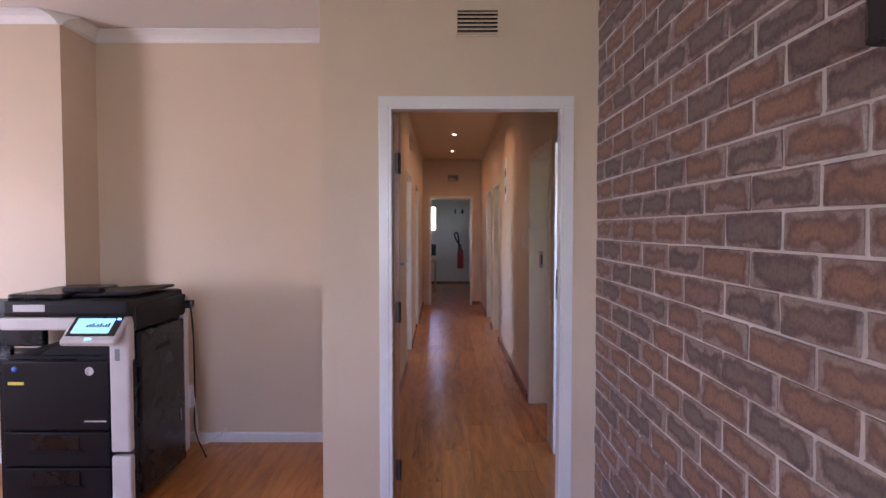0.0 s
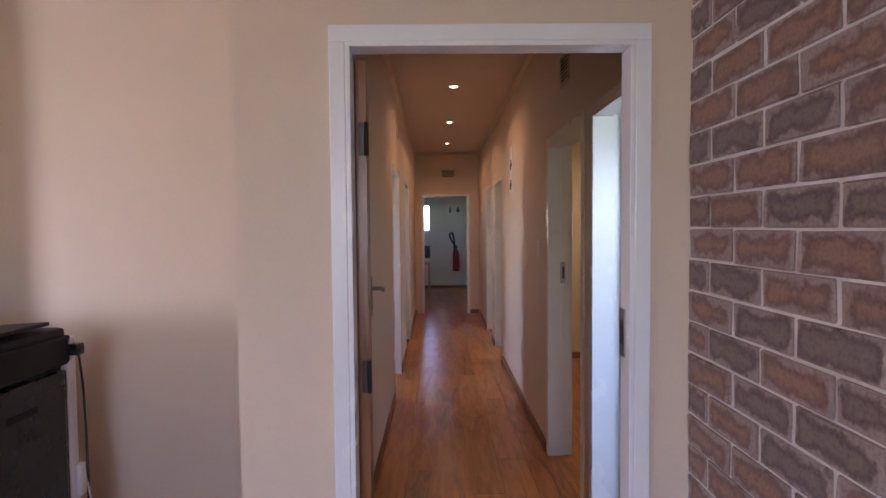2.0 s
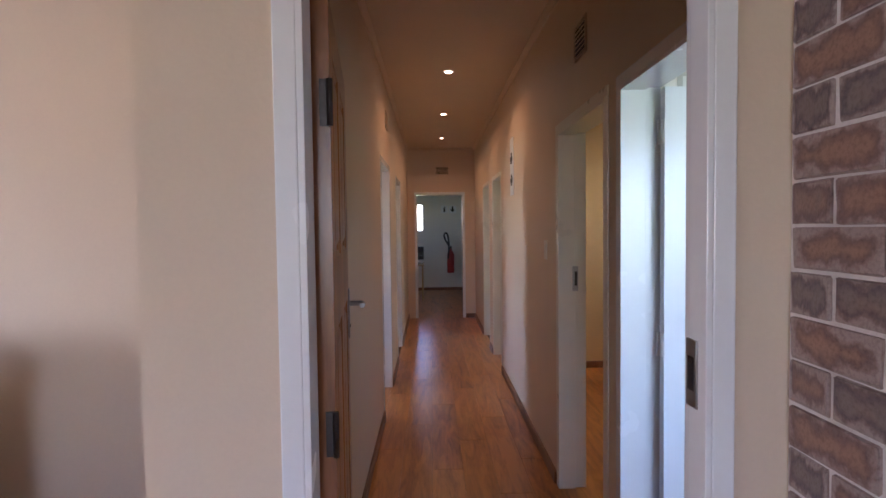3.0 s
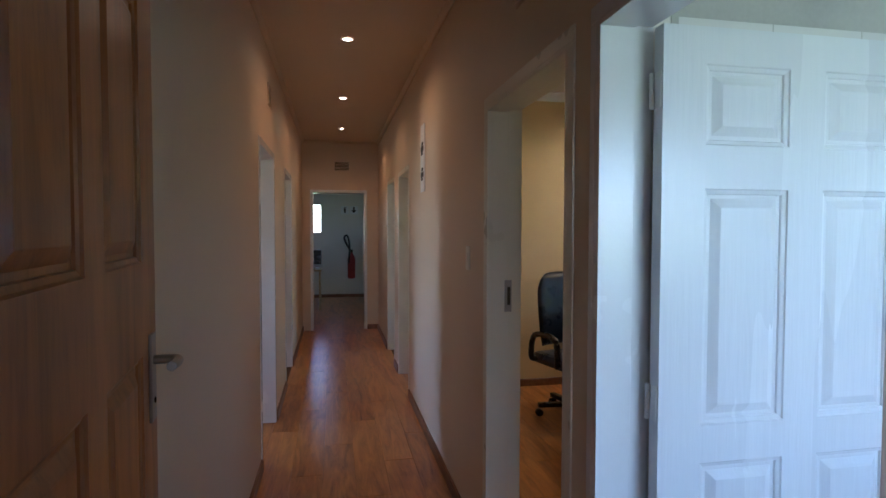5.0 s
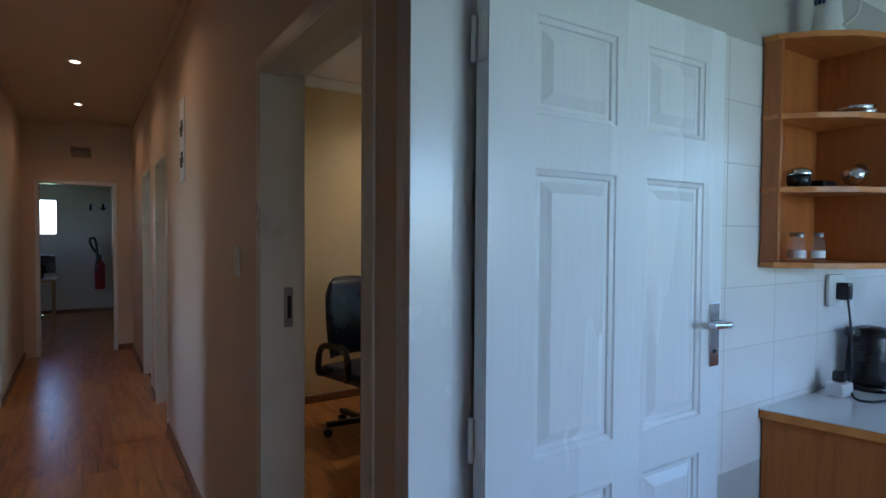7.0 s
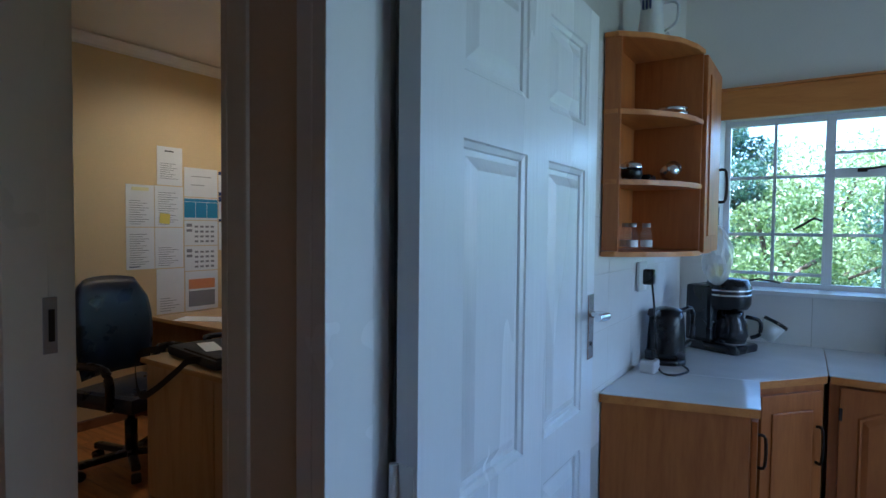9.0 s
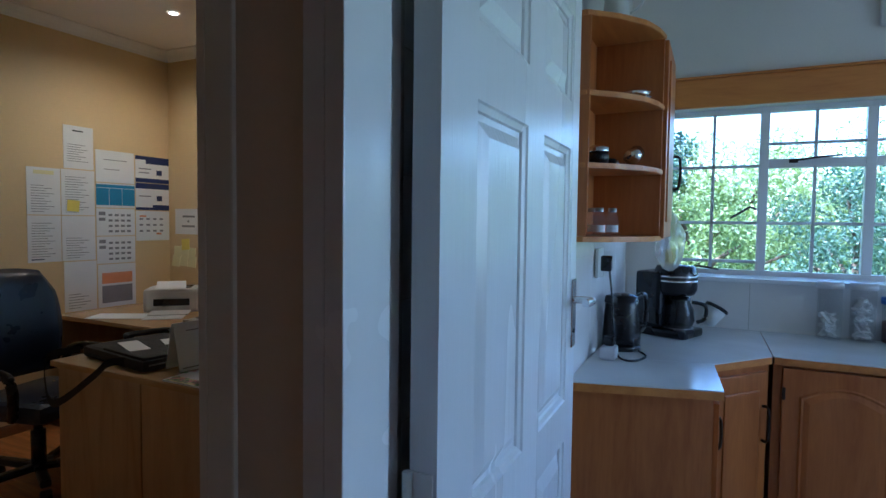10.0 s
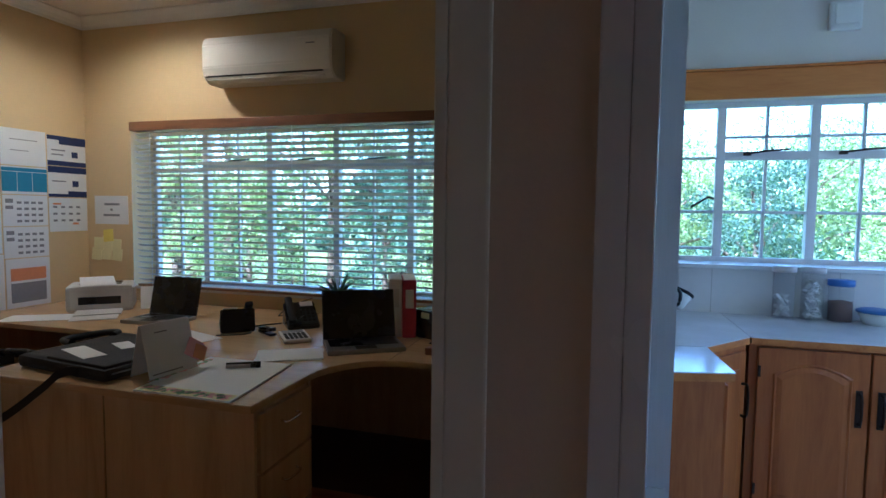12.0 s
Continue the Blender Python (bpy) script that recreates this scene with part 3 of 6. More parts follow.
kw = steel_window("window_1", 3.93, KW[0], KW[1], KW[2], KW[3], [(1.76, 2.225, (1.445, 1.235, 1.75), None), (2.225, 2.69, (1.445, 1.865), 1.76), (2.69, 3.155, (1.445, 1.865), 1.76), (3.155, 3.64, (1.445, 1.235, 1.75), None)],
                  "white steel casement window with small panes")
part("window_sill", box(3.67, 3.905, KW[0], KW[1], KW[2] - 0.02, KW[2] + 0.004, 0.004), GLOSS_WHITE, kw)
ow = steel_window("window_2", 3.93, OW[0], OW[1], OW[2], OW[3], [(4.02, 4.49, (1.41, 1.10, 1.70), None), (4.49, 5.01, (1.41,), 1.75), (5.01, 5.55, (1.41,), 1.75), (5.55, 6.07, (1.41,), 1.75), (6.07, 6.61, (1.41,), 1.75), (6.61, 7.08, (1.41, 1.10, 1.70), None)],
                  "white steel casement window behind a blind")
part("window_sill", box(3.68, 3.905, OW[0], OW[1], OW[2] - 0.02, OW[2] + 0.004, 0.004), GLOSS_WHITE, ow)

# brick wall: mortar bed, with bricks laid at the end of the file
wall_brick = solid("wall_brick", box(0.945, X_R1, -2.5, 2.72, 0, H), [MORTAR], "wall of rustic red-brown bricks with pale joints", "wall", "structure")
ORIGIN[wall_brick] = Vector((0, 0, 0))

# ---- doors ----
def panelled_leaf(w, h, t, panels, slope=0.021, depth=0.013):
    """A door leaf with sunk and raised panels on both faces: x along, y through, z up."""
    bm = bmesh.new()
    xs = sorted({0, w, *[p[0] for p in panels], *[p[1] for p in panels]})
    zs = sorted({0, h, *[p[2] for p in panels], *[p[3] for p in panels]})
    for y, s in ((0.0, 1), (t, -1)):
        for a, b in zip(xs, xs[1:]):
            for c, d in zip(zs, zs[1:]):
                inside = any(p[0] <= a and b <= p[1] and p[2] <= c and d <= p[3] for p in panels)
                if not inside:
                    bm.faces.new([bm.verts.new(q) for q in ((a, y, c), (b, y, c), (b, y, d), (a, y, d))])
        for a, b, c, d in panels:
            prev = None
            for o, u in ((0, 0), (0.003, 0.004), (slope * 0.6, depth * 0.6), (slope * 0.7, depth), (slope * 1.2, depth), (slope * 2.2, depth * 0.2), (slope * 2.35, 0.0012)):
                ring = [bm.verts.new((x, y + s * u, z)) for x, z in ((a + o, c + o), (b - o, c + o), (b - o, d - o), (a + o, d - o))]
                if prev:
                    for i in range(4):
                        bm.faces.new((prev[i], prev[(i + 1) % 4], ring[(i + 1) % 4], ring[i]))
                prev = ring
            bm.faces.new(prev)
    for q in (((0, 0, 0), (0, t, 0), (0, t, h), (0, 0, h)), ((w, 0, 0), (w, t, 0), (w, t, h), (w, 0, h)), ((0, 0, h), (w, 0, h), (w, t, h), (0, t, h)), ((0, 0, 0), (w, 0, 0), (w, t, 0), (0, t, 0))):
        bm.faces.new([bm.verts.new(p) for p in q])
    bmesh.ops.remove_doubles(bm, verts=bm.verts[:], dist=1e-5)
    return bm


def lever(parent, x, z, t, out, material, toward):
    """Lever handle and keyhole plate on the faces of a leaf; toward: which way the lever points along x."""
    for y, s in ((0.0, -1), (t, 1)):
        pl = part("handle_plate", box(x - 0.021, x + 0.021, min(y, y + s * 0.006), max(y, y + s * 0.006), z - 0.13, z + 0.04, 0.002), material, parent, out)
        arm = tube(smooth_path([(x, y, z - 0.012), (x, y + s * 0.045, z - 0.012), (x + toward * 0.03, y + s * 0.052, z - 0.012), (x + toward * 0.085, y + s * 0.05, z - 0.008)], 5), 0.009, 10)
        part("lever", arm, material, pl)
        part("keyhole", lathe([(0, 0), (0.006, 0), (0.006, 0.002), (0, 0.002)], m=Matrix.Translation((x, y + s * 0.0065, z - 0.09)) @ Matrix.Rotation(math.pi / 2, 4, "X"), seg=10), BLACK, pl)


SIX = [(a, b, c, d) for c, d in ((1.708, 1.912), (0.985, 1.597), (0.22, 0.885)) for a, b in ((0.122, 0.37), (0.478, 0.712))]
white_door = thing("panel_door", "white painted six-panel door standing open into the kitchen", "door", m=pose(1.10, 3.692, 0.012, 0, 0, 0.3))
leaf = part("leaf", panelled_leaf(0.80, 2.005, 0.04, SIX), DOOR_WHITE, white_door)
lever(white_door, 0.765, 1.24, 0.04, "polished chrome handle plate", CHROME, -1)
for z in (0.22, 1.0, 1.80):
    hg = tube([(-0.006, 0.04, z), (-0.006, 0.04, z + 0.09)], 0.007, 10)
    bx(hg, -0.003, -0.0005, 0.005, 0.04, z, z + 0.09)
    part("hinge", hg, WHITE_PLASTIC, white_door)

BROWN = [(0.10, 0.34, 1.43, 1.90), (0.43, 0.67, 1.43, 1.90), (0.10, 0.34, 0.22, 1.26), (0.43, 0.67, 0.22, 1.26)]
brown_door = thing("wooden_door", "dark varnished wooden panel door standing open along the corridor", "door", m=pose(0.022, 2.848, 0.012, 0, 0, 96.2))
part("leaf", panelled_leaf(0.79, 2.005, 0.042, BROWN, 0.018, 0.011), DOOR_WOOD, brown_door)
lever(brown_door, 0.735, 1.25, 0.042, "worn steel handle plate", STEEL_DULL, -1)
for z in (0.22, 1.0, 1.72):
    hg = tube([(-0.006, 0.0, z), (-0.006, 0.0, z + 0.10)], 0.007, 10)
    bx(hg, -0.003, -0.0005, 0.0, 0.022, z, z + 0.10)
    part("hinge", hg, BRONZE, brown_door)

# ---- reception ----
cop = thing("photocopier", "large black and grey office photocopier on the floor", "photocopier", at=(-1.66, 3.27, 0))
CX0, CX1, CY0, CY1 = -2.01, -1.35, 2.95, 3.58
part("body", box(CX0, CX1, CY0 + 0.02, CY1 - 0.03, 0.05, 0.80, 0.015), BLACK, cop)
part("front_door", box(CX0 + 0.005, CX1 - 0.115, CY0 - 0.005, CY0 + 0.03, 0.44, 0.795, 0.008), CHARCOAL, cop)
for k in range(2):
    dr = part("paper_drawer", box(CX0 + 0.005, CX1 - 0.115, CY0 - 0.005, CY0 + 0.03, 0.07 + 0.185 * k, 0.245 + 0.185 * k, 0.006), CHARCOAL, cop)
    part("grip", box(CX0 + 0.15, CX1 - 0.27, CY0 - 0.010, CY0 + 0.0, 0.155 + 0.185 * k, 0.225 + 0.185 * k, 0.003), BLACK, dr)
    part("grip_rim", box(CX0 + 0.13, CX1 - 0.25, CY0 - 0.014, CY0 - 0.004, 0.145 + 0.185 * k, 0.153 + 0.185 * k, 0.002), CHARCOAL, dr)
part("corner_column", box(CX1 - 0.105, CX1 - 0.005, CY0 - 0.012, CY0 + 0.05, 0.33, 1.0, 0.012), LIGHT_PLASTIC, cop, "light grey corner column")
part("corner_column", box(CX1 - 0.105, CX1 - 0.005, CY0 - 0.012, CY0 + 0.05, 0.06, 0.31, 0.012), LIGHT_PLASTIC, cop)
part("marking", box(CX1 - 0.075, CX1 - 0.05, CY0 - 0.0135, CY0 - 0.011, 0.80, 0.86), GREY_PRINT, cop)
part("side_panel", box(CX1 - 0.01, CX1 + 0.012, CY0 + 0.06, CY1 - 0.07, 0.08, 0.93, 0.018), BLACK, cop)
part("side_grip", box(CX1 + 0.006, CX1 + 0.016, CY0 + 0.22, CY0 + 0.38, 0.80, 0.83, 0.004), CHARCOAL, cop)
part("rear_cover", box(CX0 + 0.1, CX1 + 0.008, CY1 - 0.06, CY1, 0.10, 1.06, 0.012), LIGHT_PLASTIC, cop, "light grey rear cover")
part("output_tray", slab([(CX0 + 0.01, CY0 + 0.02), (CX1 - 0.12, CY0 + 0.02), (CX1 - 0.12, CY1 - 0.1), (CX0 + 0.01, CY1 - 0.1)], 0.80, 0.815, 0.004), CHARCOAL, cop)
ramp_bm = bmesh.new()
vs = [ramp_bm.verts.new(p) for p in ((CX0 + 0.16, CY0 + 0.05, 0.815), (CX1 - 0.13, CY0 + 0.05, 0.815), (CX1 - 0.13, CY1 - 0.1, 0.815), (CX0 + 0.16, CY1 - 0.1, 0.815), (CX0 + 0.24, CY0 + 0.05, 0.86), (CX1 - 0.13, CY0 + 0.05, 0.90), (CX1 - 0.13, CY1 - 0.1, 0.90), (CX0 + 0.24, CY1 - 0.1, 0.86))]
for q in ((0, 1, 5, 4), (1, 2, 6, 5), (2, 3, 7, 6), (3, 0, 4, 7), (4, 5, 6, 7)):
    ramp_bm.faces.new([vs[i] for i in q])
part("paper_ramp", ramp_bm, CHARCOAL, cop)
part("back_column", box(CX0 + 0.01, CX1 - 0.02, CY1 - 0.14, CY1 - 0.03, 0.79, 0.98, 0.01), CHARCOAL, cop)
part("scanner_base", box(CX0 + 0.01, CX1 - 0.01, CY0 - 0.02, CY1 - 0.03, 0.955, 1.02, 0.012), LIGHT_PLASTIC, cop, "light grey scanner base")
part("scanner_side", box(CX0 + 0.20, CX1 + 0.008, CY0 + 0.04, CY1 - 0.03, 0.945, 1.07, 0.012), CHARCOAL, cop)
part("document_feeder", box(CX0 + 0.015, CX1 - 0.005, CY0 - 0.015, CY1 - 0.04, 1.022, 1.105, 0.022), CHARCOAL, cop)
part("feeder_cover", box(CX0 + 0.02, CX0 + 0.30, CY0 + 0.02, CY1 - 0.1, 1.10, 1.135, 0.015), BLACK, cop)
part("feeder_tray", turned(box(-0.17, 0.17, -0.22, 0.2, -0.008, 0.008, 0.006), pose(CX1 - 0.19, (CY0 + CY1) / 2, 1.122, 0, -3, 0)), CHARCOAL, cop)
part("feeder_guide", box(CX0 + 0.22, CX1 - 0.24, CY0 + 0.14, CY0 + 0.20, 1.13, 1.155, 0.006), BLACK, cop)
part("feeder_label", box(CX0 + 0.08, CX0 + 0.24, CY0 - 0.0175, CY0 - 0.0145, 1.05, 1.085), LIGHT_PLASTIC, cop)
panel_m = pose(CX1 - 0.135, CY0 - 0.075, 0.965, 40, 0, 0)
panel = part("control_panel", turned(box(-0.135, 0.135, -0.085, 0.085, -0.02, 0.012, 0.014), panel_m), LIGHT_PLASTIC, cop, "light grey tilted control panel")
part("touch_screen", turned(box(-0.12, 0.12, -0.045, 0.08, 0.011, 0.0155, 0.003), panel_m), BLACK, panel)
part("screen_glow", turned(box(-0.10, 0.085, -0.03, 0.065, 0.015, 0.017), panel_m), SCREEN_GLOW, panel, "lit pale blue touch screen")
sb = bmesh.new()
for k in range(9):
    bx(sb, -0.04 + 0.013 * k, -0.031 + 0.013 * k, 0.008, 0.022 + 0.006 * (k % 3), 0.0172, 0.0178, 0, panel_m)
part("screen_text", sb, NAVY, panel)
part("status_light", turned(box(0.095, 0.112, 0.055, 0.066, 0.0155, 0.018), panel_m), BLUE_LED, panel)
part("start_light", turned(box(-0.015, 0.015, -0.068, -0.058, 0.012, 0.0145), panel_m), BLUE_LED, panel)
part("name_plate", box(CX1 - 0.24, CX1 - 0.13, CY0 - 0.0075, CY0 - 0.0045, 0.485, 0.492), LIGHT_PLASTIC, cop)
part("round_emblem", lathe([(0, 0), (0.022, 0), (0.022, 0.003), (0.014, 0.003), (0.014, 0.0015), (0, 0.0015)], m=pose(CX1 - 0.21, CY0 - 0.0045, 0.745, 90, 0, 0), seg=24), LIGHT_PLASTIC, cop)
part("round_emblem", lathe([(0, 0), (0.014, 0), (0.014, 0.003), (0, 0.003)], m=pose(CX0 + 0.07, CY0 - 0.0045, 0.755, 90, 0, 0), seg=20), BLUE_PLASTIC, cop)
part("yellow_sticker", box(CX0 + 0.035, CX0 + 0.115, CY0 - 0.0075, CY0 - 0.0045, 0.675, 0.69), YELLOW, cop)
part("side_emblem", turned(box(-0.035, 0.035, -0.014, 0.014, -0.001, 0.001), pose(CX1 + 0.0135, CY1 - 0.13, 0.36, 0, 90, 20)), LIGHT_PLASTIC, cop)
part("plug_box", box(CX1 + 0.0, CX1 + 0.05, CY1 - 0.05, CY1 - 0.005, 0.98, 1.03, 0.008), BLACK, cop)
part("cable_clip", box(CX1 + 0.008, CX1 + 0.03, CY1 - 0.03, CY1 + 0.01, 0.36, 0.5, 0.008), LIGHT_PLASTIC, cop)
part("power_cable", tube(smooth_path([(CX1 + 0.03, CY1 - 0.02, 0.99), (CX1 + 0.035, CY1 + 0.0, 0.8), (CX1 + 0.03, CY1 + 0.02, 0.45), (CX1 + 0.02, CY1 + 0.04, 0.2), (CX1 + 0.07, CY1 + 0.08, 0.006)], 8), 0.005, 6), BLACK, cop)
part("network_cable", tube(smooth_path([(CX1 + 0.02, CY1, 0.5), (CX1 + 0.035, CY1 + 0.03, 0.3), (CX1 + 0.06, CY1 + 0.03, 0.12), (CX1 + 0.1, CY1 + 0.2, 0.1), (CX1 + 0.1, CY1 + 0.34, 0.1)], 8), 0.004, 6), LIGHT_PLASTIC, cop)

dsk = thing("side_desk", "dark low side desk standing behind the photocopier", "desk", at=(-2.5, 3.3, 0))
part("desk_top", box(-3.2, -2.04, 3.0, 3.58, 0.70, 0.73, 0.004), CHARCOAL, dsk)
part("side_panel", box(-2.08, -2.05, 3.02, 3.56, 0, 0.70, 0.003), CHARCOAL, dsk)
part("side_panel", box(-3.19, -3.16, 3.02, 3.56, 0, 0.70, 0.003), CHARCOAL, dsk)
mon = thing("computer_monitor", "black flat computer monitor on the side desk", "monitor", at=(-2.3, 3.32, 0.73))
part("screen", box(-2.52, -2.03, 3.28, 3.325, 0.80, 1.07, 0.008), BLACK, mon)
part("stand", box(-2.31, -2.24, 3.31, 3.34, 0.74, 0.9, 0.004), BLACK, mon)
part("foot", box(-2.38, -2.17, 3.24, 3.40, 0.73, 0.745, 0.004), BLACK, mon)


def vent(name, label, m, w, h, material, rows):
    """A wall vent: rim and slats, lying in its own x-z plane, facing -y."""
    v = thing(name, label, "vent", m=m)
    r = bmesh.new()
    for a, b, c, d in ((-w / 2, w / 2, -h / 2, -h / 2 + 0.008), (-w / 2, w / 2, h / 2 - 0.008, h / 2), (-w / 2, -w / 2 + 0.008, -h / 2 + 0.008, h / 2 - 0.008), (w / 2 - 0.008, w / 2, -h / 2 + 0.008, h / 2 - 0.008)):
        bx(r, a, b, -0.01, 0.0, c, d, 0.001)
    part("frame", r, material, v)
    part("backing", box(-w / 2 + 0.006, w / 2 - 0.006, -0.003, -0.0005, -h / 2 + 0.006, h / 2 - 0.006), BLACK, v)
    for k in range(rows):
        z = -h / 2 + 0.008 + (k + 0.5) * (h - 0.016) / rows
        part("slat", turned(box(-w / 2 + 0.008, w / 2 - 0.008, -0.008, 0.004, -0.002, 0.002), pose(0, -0.004, z, 40, 0, 0) @ Matrix.Scale((h / rows) / 0.017, 4, (0, 1, 0))), material, v)
    return v


vent("air_vent", "cream painted wall vent with horizontal slats above the door", pose(0.39, 2.719, 2.405), 0.20, 0.125, CREAM, 6)
vent("air_vent", "small cream wall vent high in the corridor", pose(0.954, 4.30, 2.39, 0, 0, -90), 0.20, 0.17, CREAM, 7)
vent("air_vent", "small cream wall vent high in the corridor", pose(-0.154, 6.62, 2.45, 0, 0, 90), 0.20, 0.15, CREAM, 6)
vent("air_vent", "small cream wall vent above the end doorway", pose(0.42, 10.859, 2.42), 0.22, 0.14, CREAM, 6)
tv = thing("wall_screen", "black wall screen hung on the brick wall", "screen", at=(0.88, 0.72, 1.7))
part("casing", box(0.865, 0.905, 0.18, 0.985, 1.74, 2.22, 0.012), BLACK, tv)
part("bracket", box(0.9, 0.94, 0.45, 0.75, 1.85, 2.1, 0.004), BLACK, tv)

# ---- corridor ----
for x, y in ((0.394, 6.31), (0.392, 8.06), (0.40, 9.78)):
    dl = thing("downlight", "small round recessed ceiling downlight switched on", "downlight", at=(x, y, H), group="corridor downlights")
    part("ring", lathe([(0.042, -0.001), (0.042, -0.006), (0.031, -0.009), (0.026, -0.002), (0.026, -0.0005)], (x, y, H), 28), WHITE_PLASTIC, dl)
    part("bulb", lathe([(0, -0.004), (0.025, -0.003), (0.025, -0.001), (0, -0.001)], (x, y, H), 24), LAMP_GLOW, dl, "glowing warm bulb")
    sp = new("downlight_beam", bpy.data.lights.new("downlight_beam", "SPOT"))
    sp.data.energy, sp.data.color, sp.data.spot_size, sp.data.spot_blend, sp.data.shadow_soft_size = 0.8, (1.0, 0.48, 0.19), radians(150), 0.6, 0.035
    sp.location = (x, y, H - 0.02)

sg = thing("wall_sign", "white wall sign with two black pictograms", "sign", at=(0.95, 6.58, 1.75))
part("board", box(0.948, 0.954, 6.49, 6.67, 1.78, 2.28, 0.001), PAPER, sg)
for z in (2.09, 1.90):
    pic = box(0.9445, 0.9475, 6.52, 6.64, z - 0.012, z + 0.03, 0.001)
    bx(pic, 0.9445, 0.9475, 6.54, 6.60, z + 0.034, z + 0.06)
    bx(pic, 0.9445, 0.9475, 6.55, 6.62, z - 0.035, z - 0.016)
    part("pictogram", pic, BLACK_PRINT, sg)
sw = thing("light_switch", "cream light switch plate on the corridor wall", "switch", at=(0.95, 5.13, 1.36))
part("plate", box(0.946, 0.954, 5.095, 5.165, 1.30, 1.42, 0.003), IVORY_PLASTIC, sw)
part("rocker", box(0.942, 0.947, 5.115, 5.145, 1.335, 1.385, 0.002), IVORY_PLASTIC, sw)

# ---- end room ----
fe = thing("fire_extinguisher", "red fire extinguisher with black hose hung on the white wall", "fire extinguisher", at=(0.68, 14.82, 0.5))
part("cylinder", lathe([(0, 0), (0.07, 0.0), (0.085, 0.02), (0.085, 0.42), (0.06, 0.5), (0.03, 0.53), (0.03, 0.57), (0, 0.57)], (0.68, 14.80, 0.42), 20), RED, fe)
part("valve", box(0.65, 0.71, 14.77, 14.83, 0.98, 1.05, 0.01), BLACK, fe)
part("hose", tube(smooth_path([(0.66, 14.78, 1.03), (0.56, 14.77, 1.2), (0.53, 14.77, 1.32), (0.60, 14.77, 1.34), (0.64, 14.76, 1.1), (0.62, 14.74, 0.75)], 8), 0.022, 8), BLACK, fe)
part("bracket", box(0.62, 0.74, 14.86, 14.899, 0.8, 0.9, 0.005), STEEL_DULL, fe)
for a, b, down in ((0.46, 0.63, False), (0.65, 0.83, True)):
    s = thing("safety_sign", "white safety sign with dark symbol" if not down else "white safety sign with dark downward arrow", "sign", at=((a + b) / 2, 14.897, 1.83))
    part("board", box(a, b, 14.894, 14.899, 1.82, 2.0), PAPER, s)
    sym = bmesh.new()
    c = (a + b) / 2
    if down:
        bx(sym, c - 0.018, c + 0.018, 14.890, 14.8935, 1.90, 1.98)
        f = [sym.verts.new(p) for p in ((c - 0.06, 14.8915, 1.91), (c, 14.8915, 1.845), (c + 0.06, 14.8915, 1.91))]
        sym.faces.new(f)
    else:
        bx(sym, c - 0.02, c + 0.02, 14.890, 14.8935, 1.85, 1.95, 0.002)
        bx(sym, c - 0.01, c + 0.035, 14.890, 14.8935, 1.955, 1.975)
    part("symbol", sym, BLACK_PRINT, s)
sd = thing("office_desk", "pale office desk in the end room", "desk", at=(-0.4, 13.2, 0))
part("desk_top", box(-1.4, 0.08, 12.9, 13.6, 0.72, 0.75, 0.003), BEECH, sd)
part("side_panel", box(0.03, 0.06, 12.92, 13.58, 0, 0.72, 0.002), BEECH_Z, sd)
part("side_panel", box(-1.38, -1.35, 12.92, 13.58, 0, 0.72, 0.002), BEECH_Z, sd)
mo = thing("computer_monitor", "black computer monitor on the pale desk", "monitor", at=(-0.1, 13.3, 0.75))
part("screen", box(-0.3, 0.07, 13.25, 13.30, 0.83, 1.10, 0.006), BLACK, mo)
part("stand", box(-0.14, -0.08, 13.27, 13.32, 0.75, 0.86, 0.004), BLACK, mo)

# ---- kitchen ----
PLACE["by"] = Vector((0, 0.05, 0))
CT = 0.90
wt = thing("worktop", "white laminate kitchen worktop with a wooden edge", "worktop", at=(3.0, 3.2, CT - 0.03))
pieces = ([(2.325, 3.762), (2.45, 3.285), (2.824, 3.315), (2.735, 3.762)], [(2.738, 3.762), (2.827, 3.315), (3.085, 3.100), (3.697, 3.110), (3.697, 3.762)], [(3.085, 3.097), (3.085, 0.80), (3.697, 0.80), (3.697, 3.107)])
for o in pieces:
    part("top_surface", slab(o, CT - 0.004, CT, 0.001), LAMINATE, wt)
    cx, cy = sum(p[0] for p in o) / len(o), sum(p[1] for p in o) / len(o)
    part("board", slab([(cx + (x - cx) * 0.996, cy + (y - cy) * 0.996) for x, y in o], CT - 0.032, CT - 0.0045), OAK_H, wt, "wooden worktop edge")


